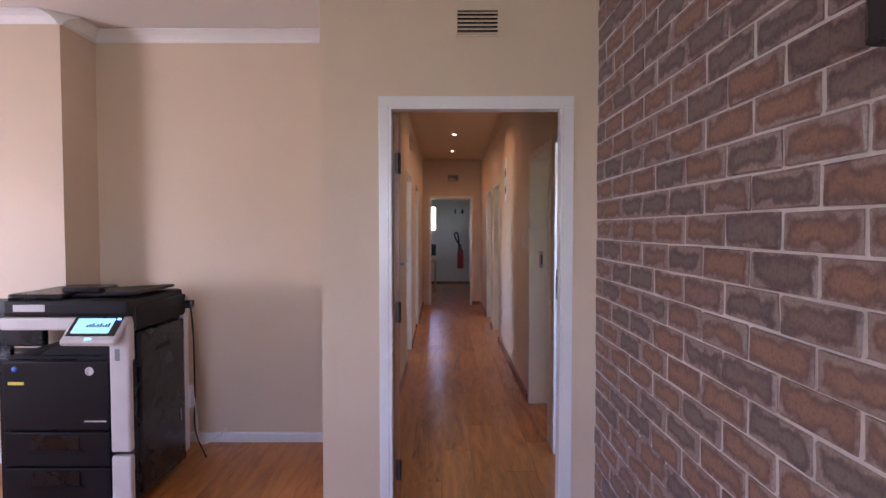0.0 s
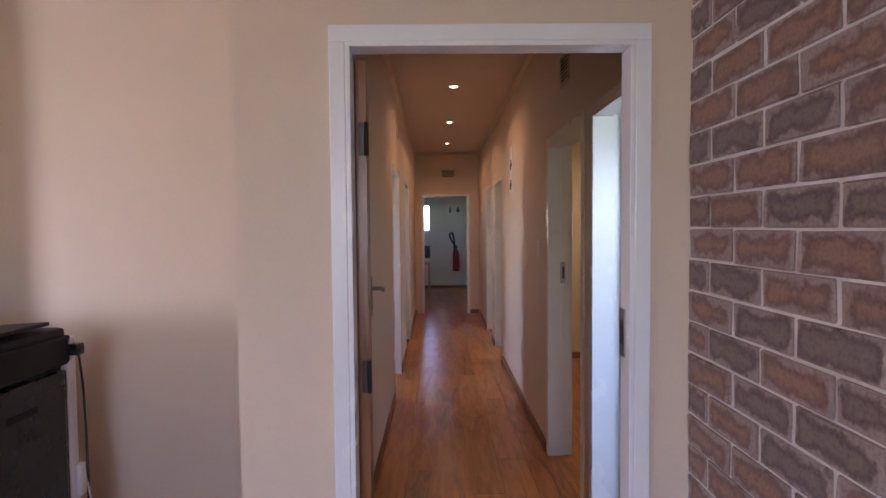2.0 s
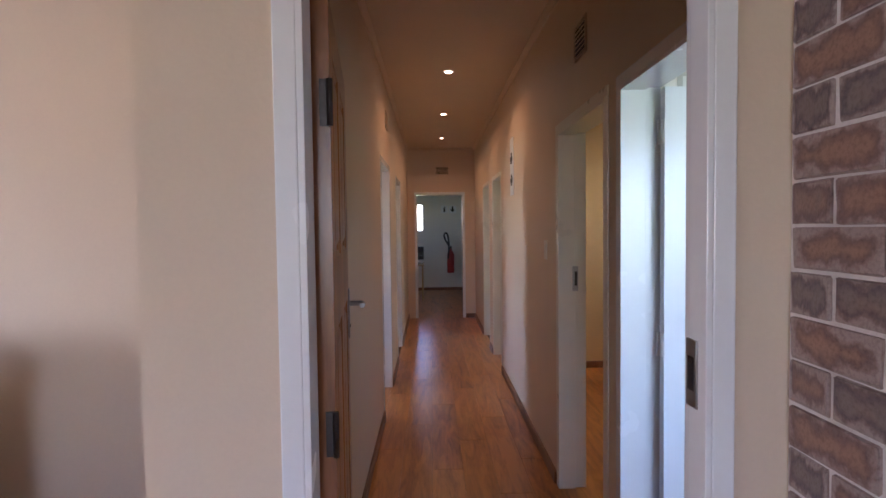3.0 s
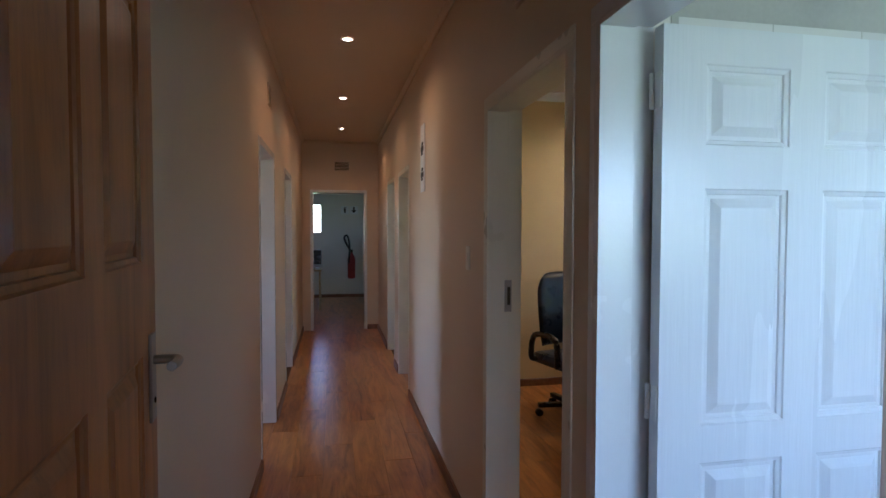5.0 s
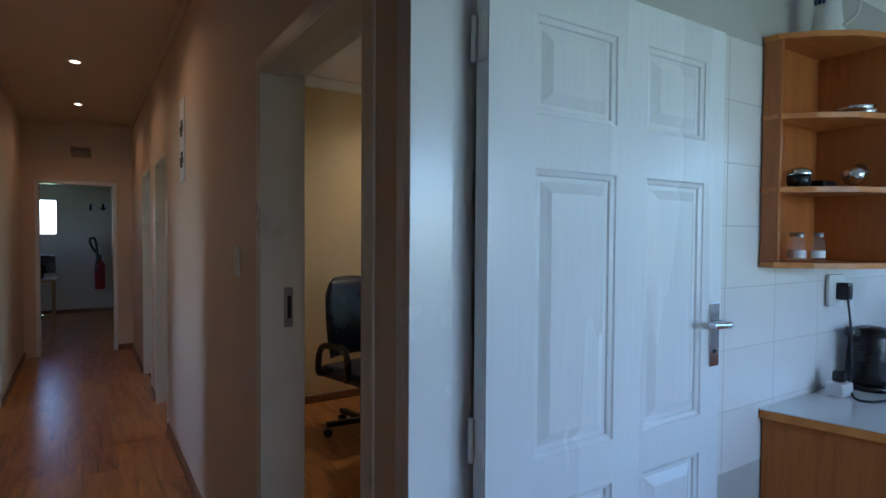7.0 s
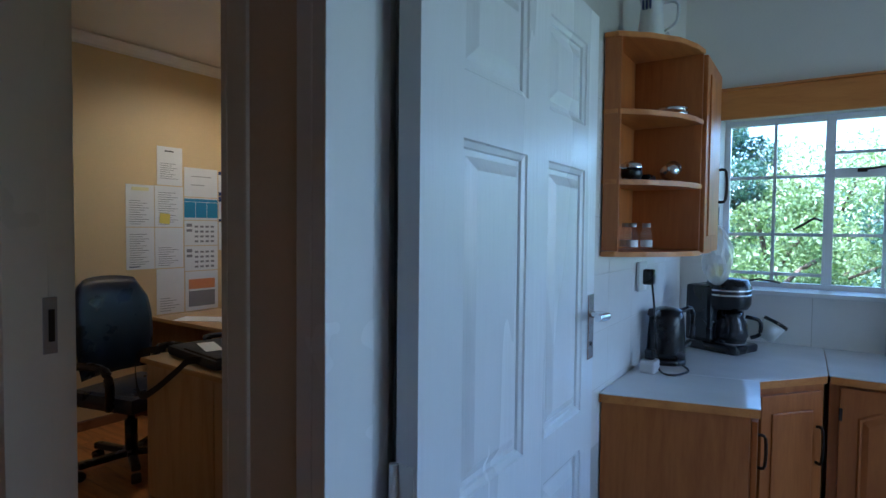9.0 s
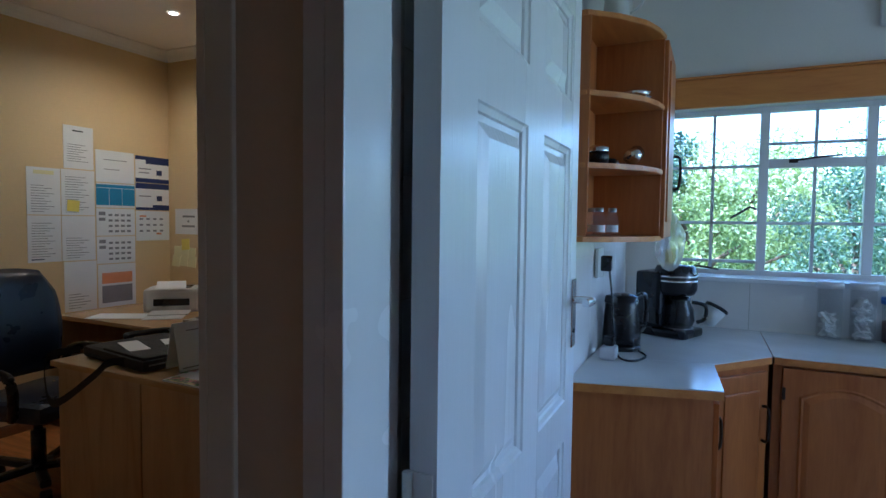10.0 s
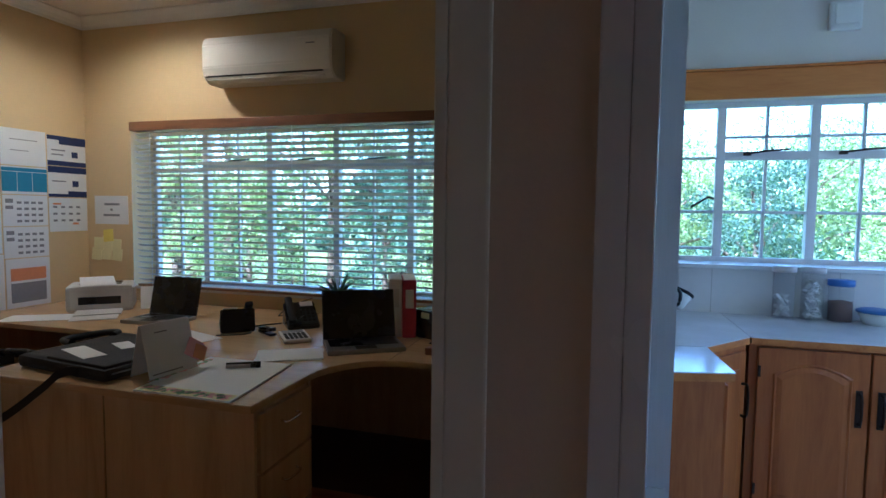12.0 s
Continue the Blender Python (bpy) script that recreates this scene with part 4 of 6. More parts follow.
def arch_door(parent, w, h, hinge_left=True):
    """A cabinet door in its own axes: x along, facing -y, with an arched raised panel, handle and hinges."""
    d = part("door", box(0, w, -0.02, 0, 0, h, 0.003), OAK, parent)
    out = [(0.06, 0.06), (w - 0.06, 0.06), (w - 0.06, h - 0.11)]
    for k in range(1, 10):
        f = k / 10
        out.append((w - 0.06 - (w - 0.12) * f, h - 0.11 + 0.05 * math.sin(math.pi * f)))
    out.append((0.06, h - 0.11))
    cx, cz = w / 2, h / 2
    bm = bmesh.new()
    prev = None
    for o, u in ((0.0, -0.0203), (0.006, -0.0255), (0.014, -0.0215), (0.034, -0.0275)):
        ring = []
        for x, z in out:
            sx, sz = 1 - o / (w / 2 - 0.06), 1 - o / (h / 2 - 0.06)
            ring.append(bm.verts.new((cx + (x - cx) * sx, u, cz + (z - cz) * sz)))
        if prev:
            for i in range(len(out)):
                bm.faces.new((prev[i], prev[(i + 1) % len(out)], ring[(i + 1) % len(out)], ring[i]))
        prev = ring
    bm.faces.new(prev)
    part("raised_panel", bm, OAK, d)
    hx = w - 0.035 if hinge_left else 0.035
    hb = tube(smooth_path([(hx, -0.02, h - 0.30), (hx, -0.045, h - 0.29), (hx, -0.05, h - 0.235), (hx, -0.045, h - 0.18), (hx, -0.02, h - 0.17)], 4), 0.006, 8)
    bx(hb, hx - 0.013, hx + 0.013, -0.023, -0.02, h - 0.315, h - 0.155, 0.001)
    part("handle", hb, BRONZE, d, "dark bronze handle")
    ix = 0.004 if hinge_left else w - 0.004
    for z in (0.08, h - 0.13):
        part("hinge", box(ix - 0.006, ix + 0.006, -0.026, -0.019, z, z + 0.05, 0.002), BRONZE, d)
    return d


def frame_of(p, q):
    """Pose whose x axis runs from p to q in plan; its -y side faces the room."""
    a = math.degrees(math.atan2(q[1] - p[1], q[0] - p[0]))
    return pose(p[0], p[1], 0, 0, 0, a)


# end unit beside the door
eu = thing("base_cabinet", "oak base cabinet with a plain angled end panel", "cabinet", at=(2.5, 3.5, 0))
part("body", slab([(2.345, 3.76), (2.465, 3.315), (2.81, 3.335), (2.73, 3.76)], 0.10, CT - 0.035), OAK, eu)
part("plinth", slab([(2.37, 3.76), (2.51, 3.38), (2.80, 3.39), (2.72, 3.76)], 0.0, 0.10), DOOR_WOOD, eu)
ef = thing("base_cabinet", "narrow oak base cabinet door with dark handle", "cabinet", m=pose(2.49, 3.316, 0, 0, 0, 3.5))
part("face_frame", box(0, 0.305, -0.002, 0.012, 0.10, CT - 0.036), OAK, ef)
turn = part("door", box(0.012, 0.295, -0.021, -0.003, 0.125, CT - 0.06, 0.003), OAK, ef)
part("handle", tube(smooth_path([(0.262, -0.02, 0.60), (0.262, -0.045, 0.61), (0.262, -0.045, 0.71), (0.262, -0.02, 0.72)], 4), 0.006, 8), BRONZE, turn, "dark bronze handle")
# corner unit
cm = frame_of((2.84, 3.330), (3.105, 3.112))
cu = thing("base_cabinet", "oak corner base cabinet with dark handle", "cabinet", m=cm)
cw = math.hypot(0.265, 0.218)
part("face_frame", box(0, cw, 0.0, 0.02, 0.10, CT - 0.036), OAK, cu)
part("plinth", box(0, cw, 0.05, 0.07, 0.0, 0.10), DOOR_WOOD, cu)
cd = part("door", box(0.012, cw - 0.03, -0.02, -0.001, 0.125, CT - 0.06, 0.003), OAK, cu)
part("raised_panel", box(0.06, cw - 0.08, -0.026, -0.0195, 0.19, CT - 0.13, 0.005), OAK, cd)
part("handle", tube(smooth_path([(cw - 0.055, -0.02, 0.56), (cw - 0.055, -0.045, 0.57), (cw - 0.055, -0.045, 0.69), (cw - 0.055, -0.02, 0.70)], 4), 0.006, 8), BRONZE, cd, "dark bronze handle")
# run under the window
rm = frame_of((3.12, 3.095), (3.12, 0.80))
for k in range(2):
    u = thing("base_cabinet", "oak base cabinet with two arched panel doors", "cabinet", m=rm @ Matrix.Translation((0.92 * k, 0, 0)), group="cabinets under the window")
    part("body", box(0.001, 0.915, 0.0, 0.56, 0.10, CT - 0.034), OAK, u)
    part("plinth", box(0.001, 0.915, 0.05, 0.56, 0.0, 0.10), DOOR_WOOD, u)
    for j, left in ((0, True), (1, False)):
        arch_door(u, 0.42, 0.74, left).location = (0.035 + 0.43 * j, -0.001, 0.115)

# wall unit with open end shelves
su = thing("shelf_unit", "oak wall unit with open end shelves", "shelf", at=(2.45, 3.76, 1.37))
SO = [(2.305, 3.762), (2.305, 3.715), (2.38, 3.63), (2.48, 3.555), (2.58, 3.52), (2.665, 3.507), (2.665, 3.762)]
for z in (1.370, 1.612, 1.845, 2.098):
    part("shelf", slab(SO, z, z + 0.018, 0.002), OAK_H, su)
part("side_strip", box(2.307, 2.323, 3.705, 3.760, 1.39, 2.098, 0.002), OAK, su)
part("back_panel", box(2.323, 2.665, 3.752, 3.762, 1.39, 2.098), OAK, su)
part("partition", box(2.652, 2.668, 3.512, 3.752, 1.39, 2.098, 0.002), OAK, su)
wc = thing("wall_cabinet", "oak wall cabinet beside the window", "cabinet", at=(2.7, 3.76, 1.37))
part("body", box(2.67, 3.03, 3.52, 3.762, 1.37, 2.116, 0.002), OAK, wc)
wd = part("door", box(2.675, 3.025, 3.498, 3.518, 1.38, 2.10, 0.004), OAK, wc)
part("raised_panel", box(2.73, 2.97, 3.492, 3.499, 1.44, 2.04, 0.004), OAK, wd)
part("handle", tube(smooth_path([(2.985, 3.498, 1.58), (2.985, 3.468, 1.59), (2.985, 3.468, 1.70), (2.985, 3.498, 1.71)], 4), 0.006, 8), BRONZE, wd, "dark bronze handle")

# on the shelves
dish = thing("steel_dish", "small stack of shiny steel dishes on the shelf", "dish", at=(2.57, 3.58, 1.863))
for k in range(2):
    part("dish", lathe([(0, 0.002), (0.035, 0.002), (0.05, 0.016), (0.052, 0.016), (0.036, 0.0), (0, 0)], (2.58 - 0.02 * k, 3.595, 1.8635 + 0.012 * k), 24), CHROME, dish)
pot = thing("glass_sugar_pot", "dark round glass pot with a lid on the shelf", "jar", at=(2.40, 3.69, 1.63))
part("bowl", lathe([(0, 0), (0.03, 0), (0.036, 0.02), (0.034, 0.04), (0, 0.04)], (2.40, 3.69, 1.631), 20), BLACK, pot)
part("lid", lathe([(0.036, 0.0), (0.037, 0.012), (0.02, 0.022), (0, 0.024)], (2.40, 3.69, 1.672), 20), CHROME, pot)
can = thing("metal_canister", "shiny metal canister lying tilted on the shelf", "canister", at=(2.54, 3.605, 1.63))
part("can", lathe([(0, 0), (0.027, 0), (0.027, 0.055), (0.024, 0.055), (0.024, 0.004), (0, 0.004)], seg=20, m=pose(2.545, 3.605, 1.662, 0, 62, -20)), CHROME, can)
tin = thing("black_tin", "low black tin lying on the shelf", "tin", at=(2.51, 3.66, 1.63))
part("tin", box(2.47, 2.56, 3.645, 3.70, 1.631, 1.657, 0.006), BLACK, tin)
for dx, dy in ((0, 0), (0.05, -0.035), (0.03, 0.03)):
    sj = thing("spice_jar", "small clear glass spice jar with a pale label", "jar", at=(2.39 + dx, 3.68 + dy, 1.39), group="spice jars")
    c = (2.39 + dx, 3.68 + dy, 1.3905)
    part("jar", lathe([(0, 0), (0.019, 0), (0.02, 0.004), (0.02, 0.06), (0.013, 0.072), (0.013, 0.082)], c, 16), JAR_GLASS, sj)
    part("label", lathe([(0.0204, 0.012), (0.0204, 0.036)], c, 16), PAPER, sj)
    part("cap", lathe([(0.014, 0.08), (0.014, 0.094), (0, 0.094)], c, 16), STEEL_DULL, sj)
jug = thing("white_jug", "white patterned enamel jug on top of the shelf unit", "jug", at=(2.50, 3.66, 2.10))
part("body", lathe([(0, 0), (0.05, 0), (0.052, 0.006), (0.04, 0.09), (0.036, 0.15), (0.043, 0.17), (0.041, 0.17), (0.033, 0.15), (0, 0.15)], (2.50, 3.66, 2.104), 24), WHITE_PLASTIC, jug)
part("handle", tube(smooth_path([(2.50, 3.62, 2.25), (2.50, 3.575, 2.24), (2.50, 3.575, 2.18), (2.50, 3.615, 2.15)], 5), 0.006, 8), WHITE_PLASTIC, jug)
mk = bmesh.new()
for k in range(3):
    bx(mk, 2.452, 2.4635, 3.652 + 0.012 * k, 3.657 + 0.012 * k, 2.225, 2.255)
part("pattern", mk, NAVY, jug)

# electric things on the worktop
ks = thing("wall_socket", "white wall socket with a black plug", "socket", at=(2.83, 3.76, 1.22))
part("plate", box(2.77, 2.89, 3.748, 3.760, 1.21, 1.33, 0.003), WHITE_PLASTIC, ks)
part("plug", box(2.82, 2.86, 3.705, 3.749, 1.235, 1.30, 0.008), BLACK, ks)
kt = thing("electric_kettle", "black plastic electric kettle on its base", "kettle", at=(2.95, 3.67, CT))
KC = (2.94, 3.675, CT)
part("base", lathe([(0, 0), (0.08, 0), (0.08, 0.016), (0.075, 0.022), (0, 0.022)], KC, 28), BLACK, kt)
part("body", lathe([(0, 0.024), (0.077, 0.024), (0.079, 0.05), (0.070, 0.19), (0.064, 0.225), (0.03, 0.236), (0, 0.237)], KC, 28), BLACK, kt)
part("handle", tube(smooth_path([(KC[0] + 0.045, KC[1] - 0.05, CT + 0.218), (KC[0] + 0.085, KC[1] - 0.085, CT + 0.22), (KC[0] + 0.085, KC[1] - 0.085, CT + 0.10), (KC[0] + 0.055, KC[1] - 0.055, CT + 0.06)], 6), 0.011, 10), BLACK, kt)
part("spout", turned(box(-0.03, 0.01, -0.022, 0.022, -0.015, 0.018, 0.008), pose(KC[0] - 0.058, KC[1] + 0.03, CT + 0.208, 0, 20, -28)), BLACK, kt)
part("cable", tube(smooth_path([(2.84, 3.715, 1.24), (2.835, 3.70, 1.12), (2.82, 3.69, 1.0), (2.75, 3.66, 0.91), (2.70, 3.60, 0.906), (2.80, 3.56, 0.906), (2.89, 3.60, 0.907)], 8), 0.0045, 6), BLACK, kt)
ad = thing("plug_adapter", "grey plug adapter lying on the worktop", "adapter", at=(2.72, 3.69, CT))
part("body", box(2.68, 2.77, 3.66, 3.72, CT, CT + 0.05, 0.012), LIGHT_PLASTIC, ad)
part("plug", box(2.71, 2.75, 3.67, 3.71, CT + 0.05, CT + 0.09, 0.01), BLACK, ad)
cf = thing("coffee_maker", "black drip coffee maker with steel trim", "coffee maker", m=pose(3.37, 3.52, CT, 0, 0, -22))
part("base", box(-0.10, 0.10, -0.13, 0.12, 0, 0.04, 0.015), BLACK, cf)
part("tank", box(-0.105, 0.105, -0.01, 0.12, 0.04, 0.31, 0.02), BLACK, cf)
part("brew_head", lathe([(0, 0.20), (0.085, 0.20), (0.098, 0.22), (0.10, 0.30), (0.085, 0.335), (0, 0.345)], (0, -0.03, 0), 28), BLACK, cf)
for z in (0.262, 0.284):
    part("trim_band", lathe([(0.0975, z), (0.1012, z + 0.001), (0.1012, z + 0.008), (0.0975, z + 0.009)], (0, -0.03, 0), 28), CHROME, cf)
ca = part("carafe", lathe([(0, 0.044), (0.06, 0.044), (0.074, 0.08), (0.068, 0.13), (0.05, 0.165), (0.052, 0.175)], (0, -0.05, 0), 24), clear_thin("carafe_glass", (0.02, 0.02, 0.025), 0.75), cf)
part("carafe_handle", tube(smooth_path([(0.03, -0.10, 0.165), (0.06, -0.15, 0.15), (0.06, -0.15, 0.09), (0.04, -0.12, 0.07)], 5), 0.009, 8), BLACK, ca)
part("carafe_lid", lathe([(0.053, 0.172), (0.05, 0.19), (0, 0.195)], (0, -0.05, 0), 20), BLACK, ca)
part("warming_plate", lathe([(0, 0.0405), (0.07, 0.0405), (0.07, 0.0435), (0, 0.0435)], (0, -0.05, 0), 24), STEEL_DULL, cf)
bag = thing("plastic_bag", "crumpled clear plastic bag hanging beside the window", "bag", at=(3.05, 3.52, 1.30))
bb = bmesh.new()
bmesh.ops.create_icosphere(bb, subdivisions=3, radius=1)
for v in bb.verts:
    n = noise.noise(v.co * 3.0) * 0.35
    s = 0.45 + 0.55 * (1 - max(0, v.co.z))
    v.co = Vector((3.05 + v.co.x * 0.05 * (s + n), 3.50 + v.co.y * 0.06 * (s + n), 1.36 + v.co.z * 0.13))
part("bag", bb, clear_thin("thin_plastic", (0.85, 0.85, 0.85), 0.4), bag)
part("yellow_packet", lathe([(0, 0), (0.022, 0.01), (0.02, 0.05), (0, 0.06)], (3.05, 3.50, 1.26), 10), YELLOW, bag)
part("bag_string", tube([(3.05, 3.50, 1.47), (3.02, 3.495, 1.56)], 0.003, 5), PAPER, bag)
cup = thing("paper_filter_cup", "tilted white cup with a black rim", "cup", at=(3.60, 3.33, CT))
cmx = pose(3.60, 3.35, CT + 0.032, 0, 32, -60)
part("cup", lathe([(0, 0), (0.035, 0), (0.052, 0.09), (0.049, 0.09), (0.032, 0.004), (0, 0.004)], seg=24, m=cmx), WHITE_PLASTIC, cup)
part("rim", lathe([(0.052, 0.082), (0.058, 0.086), (0.058, 0.098), (0.047, 0.098), (0.047, 0.09)], seg=24, m=cmx), BLACK, cup)
for k, (y, r, h, fill, fm) in enumerate(((2.83, 0.052, 0.27, 0.13, SACHET), (2.70, 0.052, 0.27, 0.20, SACHET), (2.575, 0.056, 0.21, 0.10, COFFEE))):
    jr = thing("storage_jar", ("tall clear storage jar half full of white sachets", "tall clear storage jar filled with white sachets", "clear storage jar with brown granules")[k], "jar", at=(3.63, y, CT), group="storage jars")
    c = (3.632, y, CT + 0.001)
    part("jar", lathe([(0, 0), (r, 0), (r, h - 0.03), (r - 0.003, h - 0.03), (r - 0.003, 0.004), (0, 0.004)], c, 24), JAR_GLASS, jr)
    part("lid", lathe([(r - 0.002, h - 0.03), (r + 0.003, h - 0.028), (r + 0.003, h), (0, h)], c, 24), LIGHT_PLASTIC if k < 2 else BLUE_PLASTIC, jr)
    if fm is COFFEE:
        part("granules", lathe([(0, 0.006), (r - 0.005, 0.006), (r - 0.005, fill), (0.02, fill + 0.008), (0, fill + 0.006)], c, 20), fm, jr)
    else:
        s = bmesh.new()
        rg = random.Random(k)
        for i in range(int(fill * 190)):
            q = pose(c[0] + rg.uniform(-0.016, 0.016), c[1] + rg.uniform(-0.016, 0.016), c[2] + 0.02 + rg.random() * (fill - 0.03), rg.uniform(-60, 60), rg.uniform(-60, 60), rg.uniform(0, 180))
            bx(s, -0.03, 0.03, -0.012, 0.012, -0.002, 0.002, 0, q)
        part("sachets", s, SACHET, jr)
bo = thing("plastic_bowl", "white plastic bowl with a blue lid", "bowl", at=(3.60, 2.43, CT))
part("bowl", lathe([(0, 0), (0.05, 0), (0.075, 0.05), (0.078, 0.06), (0.07, 0.06), (0, 0.058)], (3.60, 2.43, CT), 28), WHITE_PLASTIC, bo)
part("lid", lathe([(0.079, 0.058), (0.086, 0.062), (0.086, 0.07), (0.07, 0.076), (0, 0.076)], (3.60, 2.43, CT), 28), BLUE_PLASTIC, bo)

# above the window
fa = thing("window_pelmet", "oak pelmet board above the kitchen window", "pelmet", at=(3.68, 2.6, 2.05))
part("board", box(3.672, 3.697, 1.4, 3.70, 2.035, 2.18, 0.003), FASCIA, fa)
part("ledge", box(3.655, 3.697, 1.4, 3.70, 2.181, 2.192, 0.002), FASCIA, fa)
al = thing("alarm_sensor", "white square alarm sensor on the kitchen wall", "sensor", at=(3.69, 2.61, 2.42))
part("casing", box(3.66, 3.699, 2.54, 2.68, 2.35, 2.49, 0.012), WHITE_PLASTIC, al)
part("front", box(3.653, 3.662, 2.56, 2.66, 2.375, 2.475, 0.004), WHITE_PLASTIC, al)

# ---- office ----
PLACE["by"] = Vector((0, 0, 0))
DT = 0.75
od = thing("office_desk", "large beech-look corner desk with a rounded inner edge", "desk", at=(2.9, 5.2, 0))
arc = [(2.75 - 0.32 + 0.32 * math.sin(a), 4.93 - 0.32 + 0.32 * math.cos(a)) for a in [i * math.pi / 16 for i in range(9)]]
part("desk_top", slab([(3.695, 3.90), (3.695, 7.49), (2.79, 7.49), (2.79, 6.21), (2.03, 6.21), (2.03, 4.93), *arc, (2.75, 3.90)], DT - 0.028, DT, 0.003), BEECH, od)
part("front_panel", box(2.055, 2.073, 5.602, 6.19, 0.0, DT - 0.03, 0.002), BEECH_Z, od)
part("front_panel", box(2.055, 2.073, 4.935, 5.594, 0.0, DT - 0.03, 0.002), BEECH_Z, od)
part("inner_panel", box(2.44, 2.458, 4.94, 6.19, 0.0, DT - 0.03), BEECH_Z, od)
for k in range(3):
    dw = part("drawer", box(2.078, 2.436, 4.922, 4.94, 0.04 + 0.225 * k, 0.255 + 0.225 * k, 0.002), BEECH_Z, od)
    z = 0.19 + 0.225 * k
    part("handle", tube(smooth_path([(2.21, 4.922, z), (2.215, 4.898, z - 0.005), (2.305, 4.898, z - 0.005), (2.31, 4.922, z)], 5), 0.004, 8), CHROME, dw, "chrome bow handle")
part("pedestal_body", box(2.078, 2.436, 4.945, 5.5, 0.02, DT - 0.035), BEECH_Z, od)
part("back_panel", box(3.66, 3.678, 3.92, 7.48, 0.0, DT - 0.03), BEECH_Z, od)
part("end_panel", box(2.79, 3.66, 7.46, 7.478, 0.0, DT - 0.03), BEECH_Z, od)
for a, b in (((2.75, 4.7), (3.69, 4.7)), ((2.79, 6.22), (3.69, 6.22))):
    part("seam", box(a[0], b[0], a[1] - 0.001, a[1] + 0.001, DT, DT + 0.0008), DARK_JOINT, od)

ch = thing("office_chair", "black leatherette office chair with armrests", "chair", m=pose(2.19, 6.62, 0, 0, 0, 14) @ Matrix.Diagonal((1, 1, 0.965, 1)))
bk = bmesh.new()
n_u, n_v = 14, 14
grid = {}
for side, dep in ((0, 0.0), (1, 0.07)):
    for i in range(n_u + 1):
        for j in range(n_v + 1):
            u, v = -1 + 2 * i / n_u, j / n_v
            wv = 0.25 * (0.80 + 0.26 * math.sin(math.pi * (0.15 + 0.7 * v))) * (1 - 0.22 * max(0, v - 0.78) / 0.22 * abs(u))
            rim = (1 - u ** 8) * (1 - (2 * v - 1) ** 10)
            y = 0.16 + 0.05 * (1 - (2 * v - 1) ** 2) * -0.6 - 0.05 * u * u + 0.06 * v + (dep * rim if side else -0.03 * rim)
            grid[side, i, j] = bk.verts.new((u * wv, y, 0.58 + 0.61 * v - 0.02 * u * u * v))
    for i in range(n_u):
        for j in range(n_v):
            bk.faces.new((grid[side, i, j], grid[side, i + 1, j], grid[side, i + 1, j + 1], grid[side, i, j + 1])).smooth = True
bmesh.ops.remove_doubles(bk, verts=bk.verts[:], dist=0.002)
part("backrest", bk, LEATHER, ch)
st = box(-0.26, 0.26, -0.30, 0.20, 0.43, 0.53, 0.04)
part("seat", st, LEATHER, ch)
for s in (-1, 1):
    part("armrest", tube(smooth_path([(s * 0.25, 0.15, 0.47), (s * 0.31, 0.14, 0.50), (s * 0.31, 0.10, 0.68), (s * 0.31, -0.14, 0.70), (s * 0.31, -0.2, 0.62), (s * 0.27, -0.15, 0.46)], 6), 0.024, 10), BLACK, ch)
part("column", lathe([(0, 0.1), (0.035, 0.1), (0.035, 0.3), (0.022, 0.3), (0.022, 0.44), (0, 0.44)], seg=16), BLACK, ch)
part("mechanism", box(-0.1, 0.1, -0.12, 0.12, 0.39, 0.435, 0.01), BLACK, ch)
for k in range(5):
    a = 2 * math.pi * k / 5 + 0.3
    lg = part("leg", turned(box(0.02, 0.29, -0.025, 0.025, 0.075, 0.115, 0.012), Matrix.Rotation(a, 4, "Z")), BLACK, ch)
    part("castor", lathe([(0, -0.025), (0.026, -0.025), (0.03, -0.018), (0.03, 0.018), (0.026, 0.025), (0, 0.025)], seg=16, m=Matrix.Rotation(a, 4, "Z") @ pose(0.28, 0, 0.032, 90, 0, 0)), BLACK, lg)


def laptop(m, label, lean, w=0.34, d=0.235):
    """A laptop standing open; the hinge lies at y = 0 and the keyboard reaches towards -y."""
    lp = thing("laptop", label, "laptop", m=m)
    base = part("base", box(-w / 2, w / 2, -d, 0, 0.0, 0.022, 0.005), STEEL_DULL, lp)
    part("keyboard", box(-w / 2 + 0.02, w / 2 - 0.02, -d + 0.085, -0.02, 0.022, 0.0245, 0.001), BLACK, base)
    part("touchpad", box(-0.05, 0.05, -d + 0.015, -d + 0.075, 0.022, 0.0232), CHARCOAL, base)
    mm = pose(0, 0, 0.02, lean)
    lid = part("lid", turned(box(-w / 2, w / 2, -0.006, 0.006, 0, d, 0.004), mm), BLACK, lp)
    part("screen", turned(box(-w / 2 + 0.015, w / 2 - 0.015, -0.0075, -0.0062, 0.018, d - 0.015), mm), BLACK, lid, "dark switched-off screen")
    return lp


laptop(pose(3.03, 4.975, DT, 0, 0, -57), "grey laptop with a dark screen, standing open", -16, 0.375, 0.25)
laptop(pose(3.24, 6.33, DT, 0, 0, -88), "black laptop standing open near the printer", -14, 0.34, 0.235)

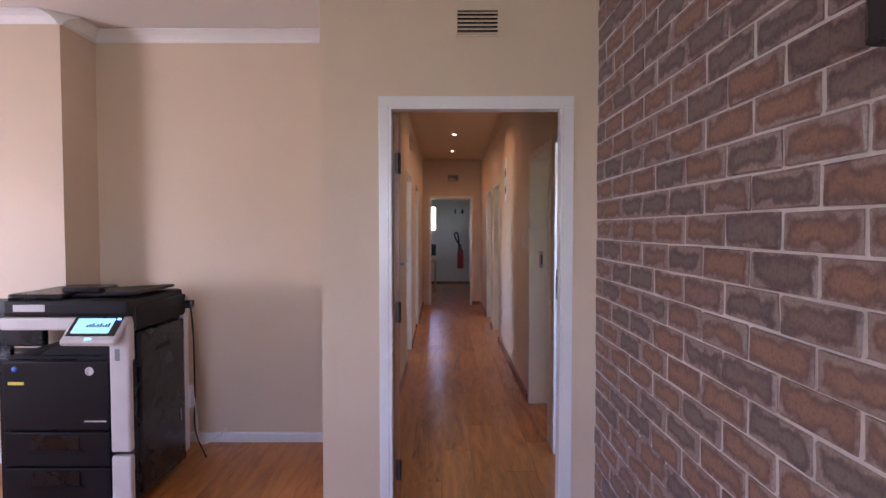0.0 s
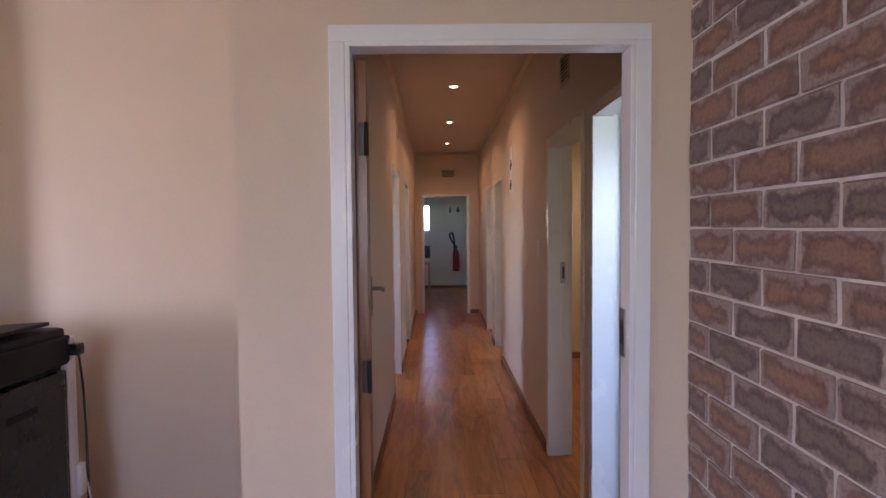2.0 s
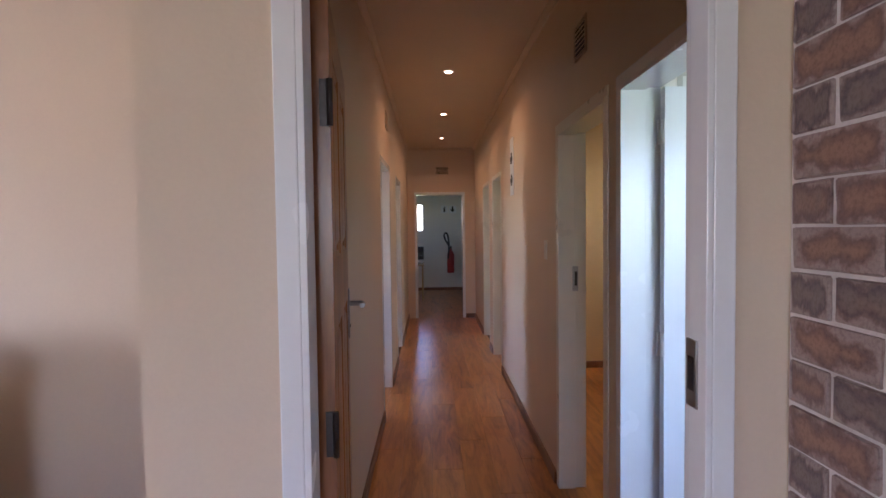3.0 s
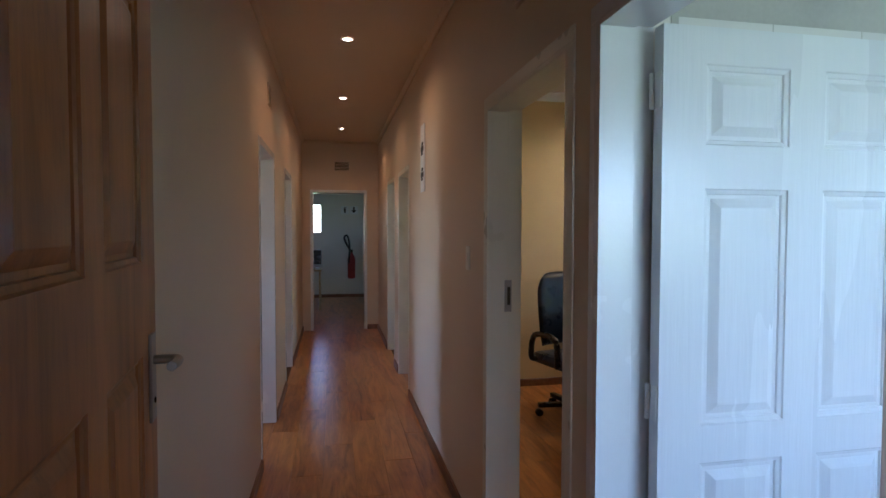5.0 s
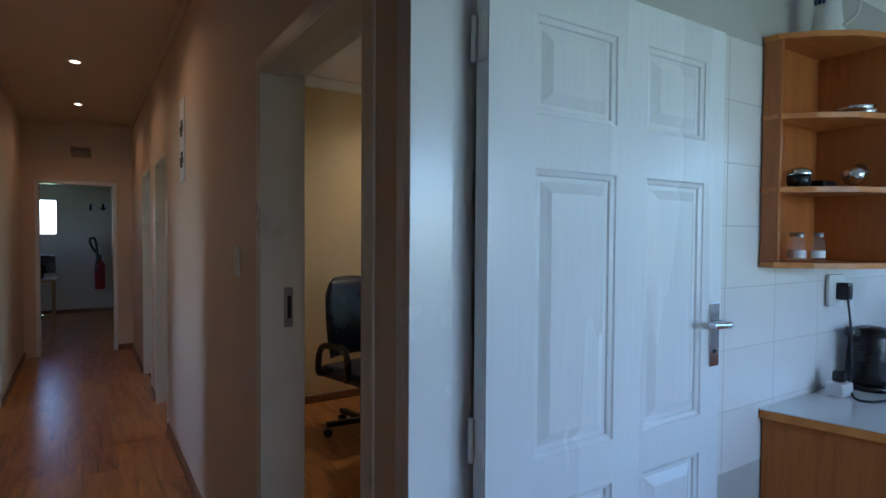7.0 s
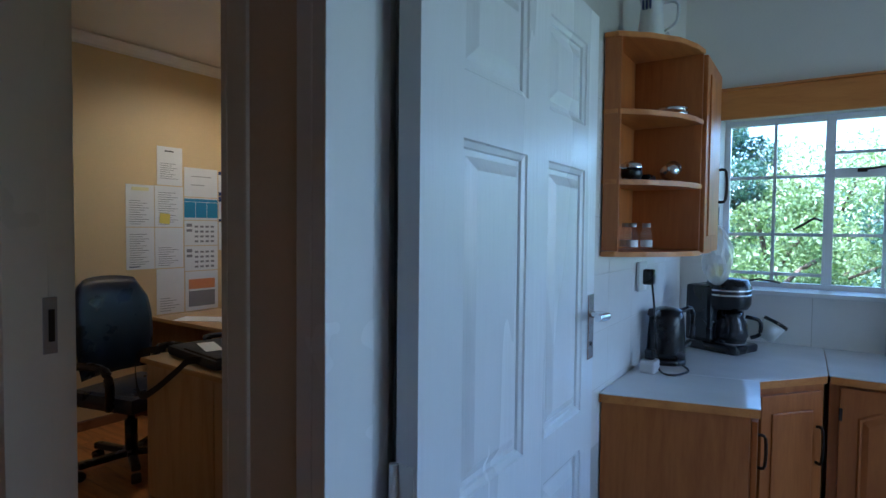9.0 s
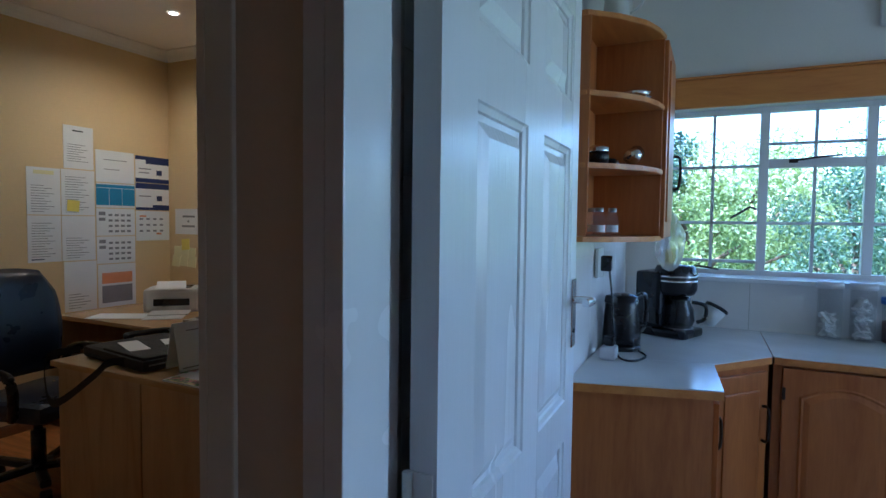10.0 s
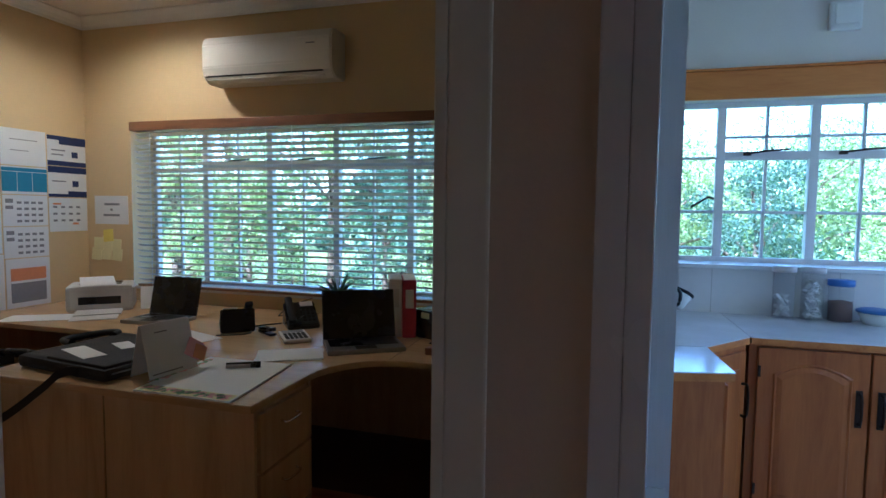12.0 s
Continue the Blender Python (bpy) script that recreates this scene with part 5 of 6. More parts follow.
pr = thing("desk_printer", "small grey-white laser printer with paper on top", "printer", m=pose(3.35, 7.0, DT, 0, 0, -48))
part("body", box(-0.19, 0.19, -0.14, 0.16, 0.0, 0.17, 0.025), LIGHT_PLASTIC, pr)
part("top_recess", box(-0.12, 0.12, -0.06, 0.13, 0.166, 0.173, 0.002), BLACK, pr)
part("paper_slot", box(-0.12, 0.12, -0.143, -0.12, 0.05, 0.10, 0.003), BLACK, pr)
part("side_panel", box(0.182, 0.196, -0.1, 0.14, 0.02, 0.15, 0.006), LIGHT_PLASTIC, pr)
part("paper_tray", turned(box(-0.13, 0.13, -0.15, 0.0, -0.003, 0.003), pose(0, -0.14, 0.015, 3)), LIGHT_PLASTIC, pr)
part("paper_sheet", turned(box(-0.10, 0.10, -0.14, 0.14, -0.001, 0.001), pose(-0.02, -0.02, 0.188, 6, 0, 8)), PAPER, pr)


def sheets(name, label, m, w, d, n=1, mat=PAPER, cat="paper"):
    s = thing(name, label, cat, m=m)
    for k in range(n):
        part("sheet", turned(box(-w / 2, w / 2, -d / 2, d / 2, 0.001 + 0.0025 * k, 0.0025 + 0.0025 * k), pose(0, 0, 0, 0, 0, 5 * k)), mat, s)
    return s


sheets("loose_paper", "sheet of white paper on the desk", pose(2.98, 7.05, DT, 0, 0, 30), 0.21, 0.42)
sheets("loose_paper", "two loose white sheets of paper on the desk", pose(2.68, 5.17, DT, 0, 0, 25), 0.21, 0.30, 2)
sheets("loose_paper", "loose white sheet of paper on the desk", pose(2.82, 5.86, DT, 0, 0, -20), 0.21, 0.30)
sheets("booklet", "grey booklet lying before the printer", pose(3.07, 6.76, DT + 0.0005, 0, 0, 40), 0.15, 0.25, 2, LIGHT_PLASTIC, "booklet")
cb = thing("photo_card", "white card with an orange print propped upright", "card", m=pose(3.47, 6.66, DT + 0.004, -14, 0, -48))
part("card", box(-0.10, 0.10, -0.002, 0.002, 0, 0.15), PAPER, cb)
part("print", box(-0.03, 0.03, -0.0035, -0.0022, 0.07, 0.11), ORANGE, cb)

bl = thing("desk_blotter", "white desk blotter with a floral border", "blotter", m=pose(2.285, 5.25, DT + 0.0008, 0, 0, 0))
part("pad", slab([(-0.245, 0.19), (-0.25, -0.235), (0.245, -0.18), (0.235, 0.235)], 0.0, 0.006, 0.001), PAPER, bl)
rg = random.Random(11)
part("border", slab([(-0.24, 0.18), (-0.245, -0.225), (-0.185, -0.218), (-0.18, 0.19)], 0.0062, 0.0066), PALE_YELLOW, bl)
for nm, mt in (("leaf_print", GREEN_PRINT), ("flower_print", PINK)):
    f = bmesh.new()
    for i in range(26):
        bx(f, -0.014, 0.014, -0.008, 0.008, 0.0068, 0.0071, 0, pose(-0.212 + rg.uniform(-0.018, 0.018), rg.uniform(-0.2, 0.17), 0, 0, 0, rg.uniform(0, 180)))
    for i in range(20):
        bx(f, -0.014, 0.014, -0.008, 0.008, 0.0062, 0.0066, 0, pose(rg.uniform(-0.15, 0.2), 0.2 + rg.uniform(-0.012, 0.012), 0, 0, 0, rg.uniform(0, 180)))
    tagged(part(nm, f, mt, bl), kind="stuff")
for k, (yy, rz) in enumerate(((5.25, -62), (5.23, -66))):
    pn = thing("marker_pen", "black marker pen lying on the blotter", "pen", m=pose(2.44 - 0.03 * k, yy, DT + 0.0155, 0, 90, rz))
    part("barrel", lathe([(0, -0.07), (0.008, -0.07), (0.008, 0.03), (0, 0.03)], seg=10), BLACK if k == 0 else LIGHT_PLASTIC, pn)
    part("cap", lathe([(0, 0.03), (0.0085, 0.03), (0.0085, 0.07), (0, 0.07)], seg=10), BLACK, pn)
cl = thing("desk_calendar", "white tent-shaped desk calendar", "calendar", m=pose(2.265, 5.50, DT + 0.0075, 0, 0, -8))
part("front_page", turned(box(-0.115, 0.115, -0.0015, 0.0015, 0, 0.215), pose(0, -0.055, 0.001, -14)), PAPER, cl)
part("back_page", turned(box(-0.115, 0.115, -0.0015, 0.0015, 0, 0.215), pose(0, 0.055, 0.001, 14)), PAPER, cl)
tx = bmesh.new()
bx(tx, -0.06, 0.0, -0.003, -0.0018, 0.175, 0.18, 0, pose(0, -0.055, 0.001, -14))
bx(tx, -0.10, 0.04, -0.003, -0.0018, 0.012, 0.017, 0, pose(0, -0.055, 0.001, -14))
part("print", tx, GREY_PRINT, cl)
nt = thing("sticky_notes", "pink and orange sticky notes on the calendar", "sticky notes", m=cl.matrix_basis @ pose(0.075, -0.062, 0.05, -14, 0, 0))
part("note", turned(box(-0.038, 0.038, -0.006, -0.001, 0, 0.076), pose(0, 0, 0, 0, 35, 0)), PINK, nt)
part("note", turned(box(-0.03, 0.03, -0.008, -0.0062, 0, 0.06), pose(0.03, 0, -0.015, 0, 30, 0)), ORANGE, nt)
bull = thing("bulldog_clip", "small chrome clip on the desk", "clip", at=(2.47, 5.52, DT))
part("clip", box(2.455, 2.49, 5.50, 5.535, DT, DT + 0.03, 0.006), CHROME, bull)

lb = thing("laptop_bag", "black nylon laptop bag lying on the desk", "bag", m=pose(2.36, 5.87, DT, 0, 0, -8))
part("body", box(-0.25, 0.25, -0.30, 0.26, 0.0, 0.055, 0.024), BLACK_SOFT, lb)
part("flap", box(-0.235, 0.235, -0.285, 0.08, 0.048, 0.064, 0.008), BLACK_SOFT, lb)
part("carry_handle", tube(smooth_path([(0.16, 0.22, 0.055), (0.24, 0.30, 0.05), (0.20, 0.42, 0.035), (0.05, 0.42, 0.035), (0.0, 0.28, 0.045)], 6), 0.016, 8), BLACK_SOFT, lb)
part("zip", box(-0.22, 0.22, -0.3015, -0.299, 0.028, 0.034), STEEL_DULL, lb)
part("paper_card", turned(box(-0.045, 0.045, -0.12, 0.12, 0, 0.0012), pose(-0.13, -0.0, 0.0645, 0, 0, -14)), PAPER, lb)
part("paper_card", turned(box(-0.035, 0.035, -0.07, 0.07, 0, 0.0012), pose(0.03, -0.04, 0.0645, 0, 0, -20)), PAPER, lb)
sp_ = bmesh.new()
path = smooth_path([(-0.22, -0.16, 0.03), (-0.30, -0.12, 0.035), (-0.34, -0.07, -0.02), (-0.40, 0.06, -0.13), (-0.42, 0.16, -0.17), (-0.40, 0.28, -0.13), (-0.36, 0.36, 0.0), (-0.25, 0.28, 0.03)], 6)
prev = None
for p in path:
    r = [sp_.verts.new(p + Vector(o)) for o in ((0, 0, -0.018), (0.004, 0, -0.018), (0.004, 0, 0.018), (0, 0, 0.018))]
    if prev:
        for i in range(4):
            sp_.faces.new((prev[i], prev[(i + 1) % 4], r[(i + 1) % 4], r[i]))
    prev = r
part("shoulder_strap", sp_, BLACK_SOFT, lb)


def telephone(m, label):
    t = thing("desk_telephone", label, "telephone", m=m)
    w = bmesh.new()
    vv = [w.verts.new(p) for p in ((-0.09, -0.11, 0), (0.09, -0.11, 0), (0.09, 0.10, 0), (-0.09, 0.10, 0), (-0.09, -0.11, 0.025), (0.09, -0.11, 0.025), (0.09, 0.08, 0.13), (-0.09, 0.08, 0.13))]
    for q in ((0, 1, 2, 3), (0, 1, 5, 4), (1, 2, 6, 5), (2, 3, 7, 6), (3, 0, 4, 7), (4, 5, 6, 7)):
        w.faces.new([vv[i] for i in q])
    bmesh.ops.bevel(w, geom=w.edges[:], offset=0.006, segments=2, affect="EDGES")
    part("base", w, BLACK, t)
    sl = pose(0, 0, 0, math.degrees(math.atan2(0.105, 0.19)))
    part("handset", turned(box(-0.085, -0.04, -0.08, 0.14, 0.085, 0.115, 0.014), sl), CHARCOAL, t)
    part("display", turned(box(0.0, 0.075, 0.075, 0.115, 0.082, 0.088, 0.002), sl), LIGHT_PLASTIC, t)
    kb = bmesh.new()
    for i in range(4):
        for j in range(3):
            bx(kb, 0.003 + 0.025 * j, 0.022 + 0.025 * j, -0.06 + 0.03 * i, -0.04 + 0.03 * i, 0.083, 0.088, 0.002, sl)
    part("keys", kb, CHARCOAL, t)
    return t


telephone(pose(3.09, 5.76, DT, 0, 0, 130), "black desk telephone seen from behind")
telephone(pose(3.29, 5.47, DT, 0, 0, -50), "black desk telephone with grey display")
cc = thing("calculator", "light grey desk calculator", "calculator", m=pose(2.97, 5.32, DT, 4, 0, -48))
part("body", box(-0.07, 0.07, -0.09, 0.09, 0.006, 0.026, 0.006), LIGHT_PLASTIC, cc)
part("display", box(-0.055, 0.055, 0.045, 0.08, 0.026, 0.028), GREY_PRINT, cc)
ck = bmesh.new()
for i in range(4):
    for j in range(5):
        bx(ck, -0.055 + 0.023 * j, -0.038 + 0.023 * j, -0.075 + 0.027 * i, -0.056 + 0.027 * i, 0.026, 0.03, 0.001)
part("keys", ck, CHARCOAL, cc)
stp = thing("stapler", "black stapler on the desk", "stapler", m=pose(3.04, 5.53, DT, 0, 0, -30))
part("base", box(-0.02, 0.02, -0.07, 0.07, 0, 0.012, 0.004), BLACK, stp)
part("arm", turned(box(-0.018, 0.018, -0.07, 0.07, 0, 0.02, 0.006), pose(0, 0, 0.018, -5)), BLACK, stp)
for k, (y, mt, lab) in enumerate(((4.895, PAPER, "white lever arch binder standing on the desk"), (4.812, BINDER_RED, "red lever arch binder standing on the desk"))):
    bi = thing("ring_binder", lab, "binder", m=pose(3.32, y, DT, 0, 0, 22))
    part("cover", box(-0.13, 0.14, -0.036, 0.036, 0.0, 0.31, 0.003), mt, bi)
    part("pages", box(-0.12, 0.142, -0.03, 0.03, 0.006, 0.313), PAPER, bi)
    part("spine_label", box(-0.1325, -0.1305, -0.022, 0.022, 0.16, 0.26), PAPER if k else LIGHT_PLASTIC, bi)
hp = thing("desk_organiser", "black desk organiser with papers and cables", "organiser", m=pose(3.30, 4.62, DT, 0, 0, -30))
part("tray", box(-0.11, 0.11, -0.11, 0.11, 0.0, 0.15, 0.01), BLACK, hp)
part("arch", tube(smooth_path([(-0.1, -0.1, 0.15), (-0.08, -0.06, 0.20), (0.0, 0.0, 0.215), (0.08, 0.06, 0.2), (0.1, 0.1, 0.15)], 5), 0.012, 8), BLACK, hp)
part("note", box(-0.115, -0.111, -0.03, 0.03, 0.11, 0.14), PALE_YELLOW, hp)
ms = thing("wooden_stamp", "small dark brown wooden stamp on the desk", "stamp", at=(2.90, 4.55, DT))
part("stamp", box(2.88, 2.925, 4.53, 4.575, DT, DT + 0.035, 0.008), DOOR_WOOD, ms)
pl = thing("potted_plant", "spiky green succulent in a dark pot", "plant", at=(3.45, 5.31, DT))
part("pot", lathe([(0, 0), (0.05, 0), (0.062, 0.18), (0.055, 0.18), (0.05, 0.165), (0, 0.165)], (3.45, 5.31, DT), 20), BLACK, pl)
for k in range(22):
    a, tilt, ln = k * 2.4, 18 + 3.0 * k, 0.12 + 0.03 * (k % 3)
    lf = bmesh.new()
    bmesh.ops.create_cone(lf, segments=6, radius1=0.014, radius2=0.001, depth=ln, cap_ends=True, matrix=Matrix.Translation((0, 0, ln / 2)) @ Matrix.Diagonal((1, 0.4, 1, 1)))
    part("leaf", turned(lf, Matrix.Translation((3.45, 5.31, DT + 0.165)) @ Matrix.Rotation(a, 4, "Z") @ Matrix.Rotation(radians(tilt), 4, "Y")), LEAF_PLANT, pl)
for k, pts in enumerate(([(3.3, 5.5, DT + 0.005), (3.42, 5.62, DT + 0.03), (3.5, 5.75, DT + 0.005), (3.6, 5.7, DT + 0.06), (3.66, 5.6, DT + 0.1)], [(3.1, 4.62, DT + 0.004), (3.2, 4.5, DT + 0.004), (3.4, 4.45, DT + 0.004)], [(2.9, 5.75, DT + 0.004), (3.0, 5.62, DT + 0.004), (3.15, 5.7, DT + 0.004), (3.3, 5.6, DT + 0.004)])):
    tagged(new("desk_cable", mesh_of(tube(smooth_path(pts, 8), 0.004, 6), "desk_cable", BLACK)), "thin black cable lying on the desk", "cable")

# papers on the far wall
FY = 7.493


def poster(x0, x1, z0, z1, label, marks=()):
    p = thing("wall_paper_sheet", label, "poster", at=((x0 + x1) / 2, FY, z0))
    part("sheet", box(x0, x1, FY - 0.002, FY, z0, z1), PAPER, p)
    for nm, mt, rects in marks:
        b = bmesh.new()
        for a, c, d, e in rects:
            bx(b, x0 + a * (x1 - x0), x0 + c * (x1 - x0), FY - 0.0035, FY - 0.0022, z0 + d * (z1 - z0), z0 + e * (z1 - z0))
        tagged(part(nm, b, mt, p), kind="stuff" if len(rects) > 1 else "")


lines = [(0.12, 0.5 + 0.38 * ((k * 7) % 5) / 5, 0.06 + 0.055 * k, 0.072 + 0.055 * k) for k in range(15)]
grid_rects = [(0.3 + 0.16 * i, 0.40 + 0.16 * i, 0.12 + 0.2 * j, 0.2 + 0.2 * j) for i in range(4) for j in range(4)] + [(0.06, 0.22, 0.55, 0.66), (0.06, 0.22, 0.75, 0.88)]
poster(2.615, 2.830, 1.447, 1.767, "white printed sheet with yellow heading taped to the wall", (("heading", PALE_YELLOW, [(0.2, 0.8, 0.86, 0.94)]), ("text_print", GREY_PRINT, lines[:11])))
poster(2.615, 2.830, 1.122, 1.441, "white printed sheet taped to the wall", (("text_print", GREY_PRINT, lines), ("signature", NAVY, [(0.1, 0.45, 0.05, 0.075)])))
poster(2.855, 3.065, 1.777, 2.080, "white printed sheet taped high on the wall", (("heading", BLACK_PRINT, [(0.3, 0.65, 0.87, 0.9)]), ("text_print", GREY_PRINT, lines[2:10])))
poster(2.835, 3.070, 1.447, 1.770, "white printed sheet taped to the wall", (("text_print", GREY_PRINT, lines),))
poster(2.835, 3.070, 1.122, 1.441, "white printed sheet taped to the wall", (("text_print", GREY_PRINT, lines[:9]),))
poster(2.845, 3.075, 0.757, 1.115, "white printed sheet taped low on the wall", (("text_print", GREY_PRINT, lines[:6]),))
poster(3.080, 3.385, 1.697, 1.935, "white printed sheet taped to the wall", (("text_print", GREY_PRINT, [(0.2, 0.8, 0.7, 0.72), (0.2, 0.6, 0.4, 0.42)]),))
poster(3.080, 3.385, 1.507, 1.690, "sheet with three blue blocks taped to the wall", (("blue_band", BLUE, [(0.0, 0.32, 0.1, 0.8), (0.335, 0.655, 0.1, 0.8), (0.67, 1.0, 0.1, 0.8), (0, 1, 0.82, 0.95)]),))
poster(3.080, 3.385, 1.297, 1.501, "white sheet with an organisation chart taped to the wall", (("chart_print", GREY_PRINT, grid_rects),))
poster(3.080, 3.385, 1.087, 1.291, "white sheet with an organisation chart taped to the wall", (("chart_print", GREY_PRINT, grid_rects),))
poster(3.085, 3.385, 0.757, 1.081, "sheet with an orange and grey chart taped to the wall", (("orange_band", ORANGE, [(0.1, 0.9, 0.55, 0.8)]), ("grey_band", GREY_PRINT, [(0.1, 0.9, 0.1, 0.5)])))
poster(3.395, 3.693, 1.717, 1.925, "white and navy leaflet taped to the wall", (("navy_band", NAVY, [(0, 1, 0.86, 1.0), (0.3, 1, 0.72, 0.86), (0, 1, 0.0, 0.16)]), ("emblem", NAVY, [(0.62, 0.78, 0.3, 0.5)]), ("text_print", GREY_PRINT, [(0.1, 0.45, 0.5, 0.54), (0.1, 0.4, 0.35, 0.39)])))
poster(3.395, 3.693, 1.497, 1.710, "white and navy leaflet taped to the wall", (("navy_band", NAVY, [(0, 1, 0.8, 1.0), (0.0, 0.5, 0.0, 0.1), (0.5, 1, 0.0, 0.2)]), ("emblem", NAVY, [(0.62, 0.78, 0.35, 0.55)]), ("text_print", GREY_PRINT, [(0.1, 0.45, 0.5, 0.54)])))
poster(3.395, 3.693, 1.252, 1.490, "white printed sheet taped to the wall", (("chart_print", GREY_PRINT, [(0.1 + 0.2 * i, 0.2 + 0.2 * i, 0.3 + 0.2 * j, 0.36 + 0.2 * j) for i in range(4) for j in range(3)]), ("accents", ORANGE, [(0.1, 0.3, 0.8, 0.85), (0.6, 0.75, 0.2, 0.26)])))
yn = thing("sticky_note", "yellow sticky note stuck on a sheet", "sticky note", at=(2.92, FY, 1.48))
part("note", turned(box(-0.042, 0.042, -0.004, -0.0025, -0.04, 0.04), pose(2.915, FY, 1.513, 0, 4, 0)), YELLOW, yn)
wn_ = thing("wall_notice", "white notice with short lines of print", "notice", at=(3.698, 7.32, 1.35))
part("sheet", box(3.696, 3.699, 7.115, 7.42, 1.304, 1.512), PAPER, wn_)
nb = bmesh.new()
for z, a, b in ((1.45, 7.19, 7.33), (1.41, 7.255, 7.275), (1.37, 7.19, 7.34)):
    bx(nb, 3.6945, 3.6958, a, b, z - 0.008, z + 0.008)
part("print", nb, GREY_PRINT, wn_)
rg = random.Random(5)
for k, (y, z, mt) in enumerate(((7.42, 1.22, PALE_YELLOW), (7.34, 1.23, PALE_YELLOW), (7.26, 1.21, PALE_YELLOW), (7.44, 1.14, PALE_YELLOW), (7.35, 1.145, PALE_YELLOW), (7.25, 1.14, PALE_YELLOW), (7.33, 1.28, YELLOW))):
    sn = thing("sticky_note", "pale yellow sticky note on the wall", "sticky note", at=(3.698, y, z), group="sticky notes on the wall")
    part("note", turned(box(-0.0012, 0.0012, -0.045, 0.045, -0.045, 0.045), pose(3.695 - 0.0026 * (k % 2), y - 0.03, z - 0.06, rg.uniform(-6, 6), 3, 0)), mt, sn)

# venetian blind
vb = thing("venetian_blind", "open wooden venetian blind with a brown valance", "blind", at=(3.66, 5.7, 0.9))
part("valance", box(3.615, 3.695, 3.98, 7.01, 1.965, 2.028, 0.004), VALANCE, vb, "brown wooden valance")
slat_mesh = mesh_of(turned(box(-0.025, 0.025, -1.485, 1.485, -0.0015, 0.0015, 0.001), pose(0, 0, 0, 0, 20, 0)), "slat", BLIND)
for k in range(26):
    s = new("slat", slat_mesh)
    s.parent, s.location = vb, (0, 5.495 - 5.7, 0.915 + 0.041 * k - 0.9)
part("bottom_rail", box(3.635, 3.685, 4.01, 6.98, 0.866, 0.886, 0.004), VALANCE, vb)
for y in (4.3, 4.84, 5.38, 5.92, 6.46, 6.85):
    part("ladder_cord", tube([(3.633, y, 1.965), (3.633, y, 0.88)], 0.0015, 5), PAPER, vb)
    part("ladder_cord", tube([(3.687, y, 1.965), (3.687, y, 0.88)], 0.0015, 5), PAPER, vb)
part("pull_cord", tube([(3.62, 5.72, 1.966), (3.615, 5.72, 0.98)], 0.002, 5), PAPER, vb)
part("tassel", lathe([(0, 0), (0.008, 0.002), (0.005, 0.04), (0, 0.045)], (3.615, 5.72, 0.94), 10), WHITE_PLASTIC, vb)

# air conditioner
PLACE["by"] = Vector((0, -0.01, -0.06))
ac = thing("air_conditioner", "white wall-mounted split air conditioner", "air conditioner", at=(3.6, 5.88, 2.4))
prof = [(3.697, 2.30), (3.56, 2.295), (3.515, 2.33), (3.500, 2.39), (3.50, 2.53), (3.515, 2.575), (3.55, 2.59), (3.697, 2.592)]
ab = bmesh.new()
r0, r1 = [ab.verts.new((x, 5.39, z)) for x, z in prof], [ab.verts.new((x, 6.31, z)) for x, z in prof]
for i in range(len(prof)):
    ab.faces.new((r0[i], r0[(i + 1) % len(prof)], r1[(i + 1) % len(prof)], r1[i]))
ab.faces.new(r0), ab.faces.new(r1)
bmesh.ops.bevel(ab, geom=ab.edges[:], offset=0.008, segments=2, affect="EDGES")
part("casing", ab, IVORY_PLASTIC, ac)
part("air_slot", turned(box(-0.012, 0.012, -0.42, 0.42, -0.006, 0.006, 0.002), pose(3.524, 5.87, 2.335, 0, 35, 0)), BLACK, ac)
part("louvre", turned(box(-0.03, 0.03, -0.42, 0.42, -0.003, 0.003, 0.002), pose(3.545, 5.87, 2.308, 0, 12, 0)), IVORY_PLASTIC, ac)
part("emblem", box(3.4985, 3.5005, 5.50, 5.56, 2.495, 2.502), GREY_PRINT, ac)
PLACE["by"] = Vector((0, 0, 0))
for x, y in ((3.08, 6.645),):
    odl = thing("downlight", "small round recessed ceiling downlight switched on", "downlight", at=(x, y, H), group="office downlights")
    part("ring", lathe([(0.042, -0.001), (0.042, -0.006), (0.031, -0.009), (0.026, -0.002)], (x, y, H), 28), WHITE_PLASTIC, odl)
    part("bulb", lathe([(0, -0.004), (0.025, -0.003), (0.025, -0.001), (0, -0.001)], (x, y, H), 24), LAMP_GLOW, odl, "glowing warm bulb")
    sp = new("downlight_beam", bpy.data.lights.new("downlight_beam", "SPOT"))
    sp.data.energy, sp.data.color, sp.data.spot_size, sp.data.spot_blend, sp.data.shadow_soft_size = 5.2, (1.0, 0.74, 0.45), radians(160), 0.7, 0.035
    sp.location = (x, y, H - 0.02)

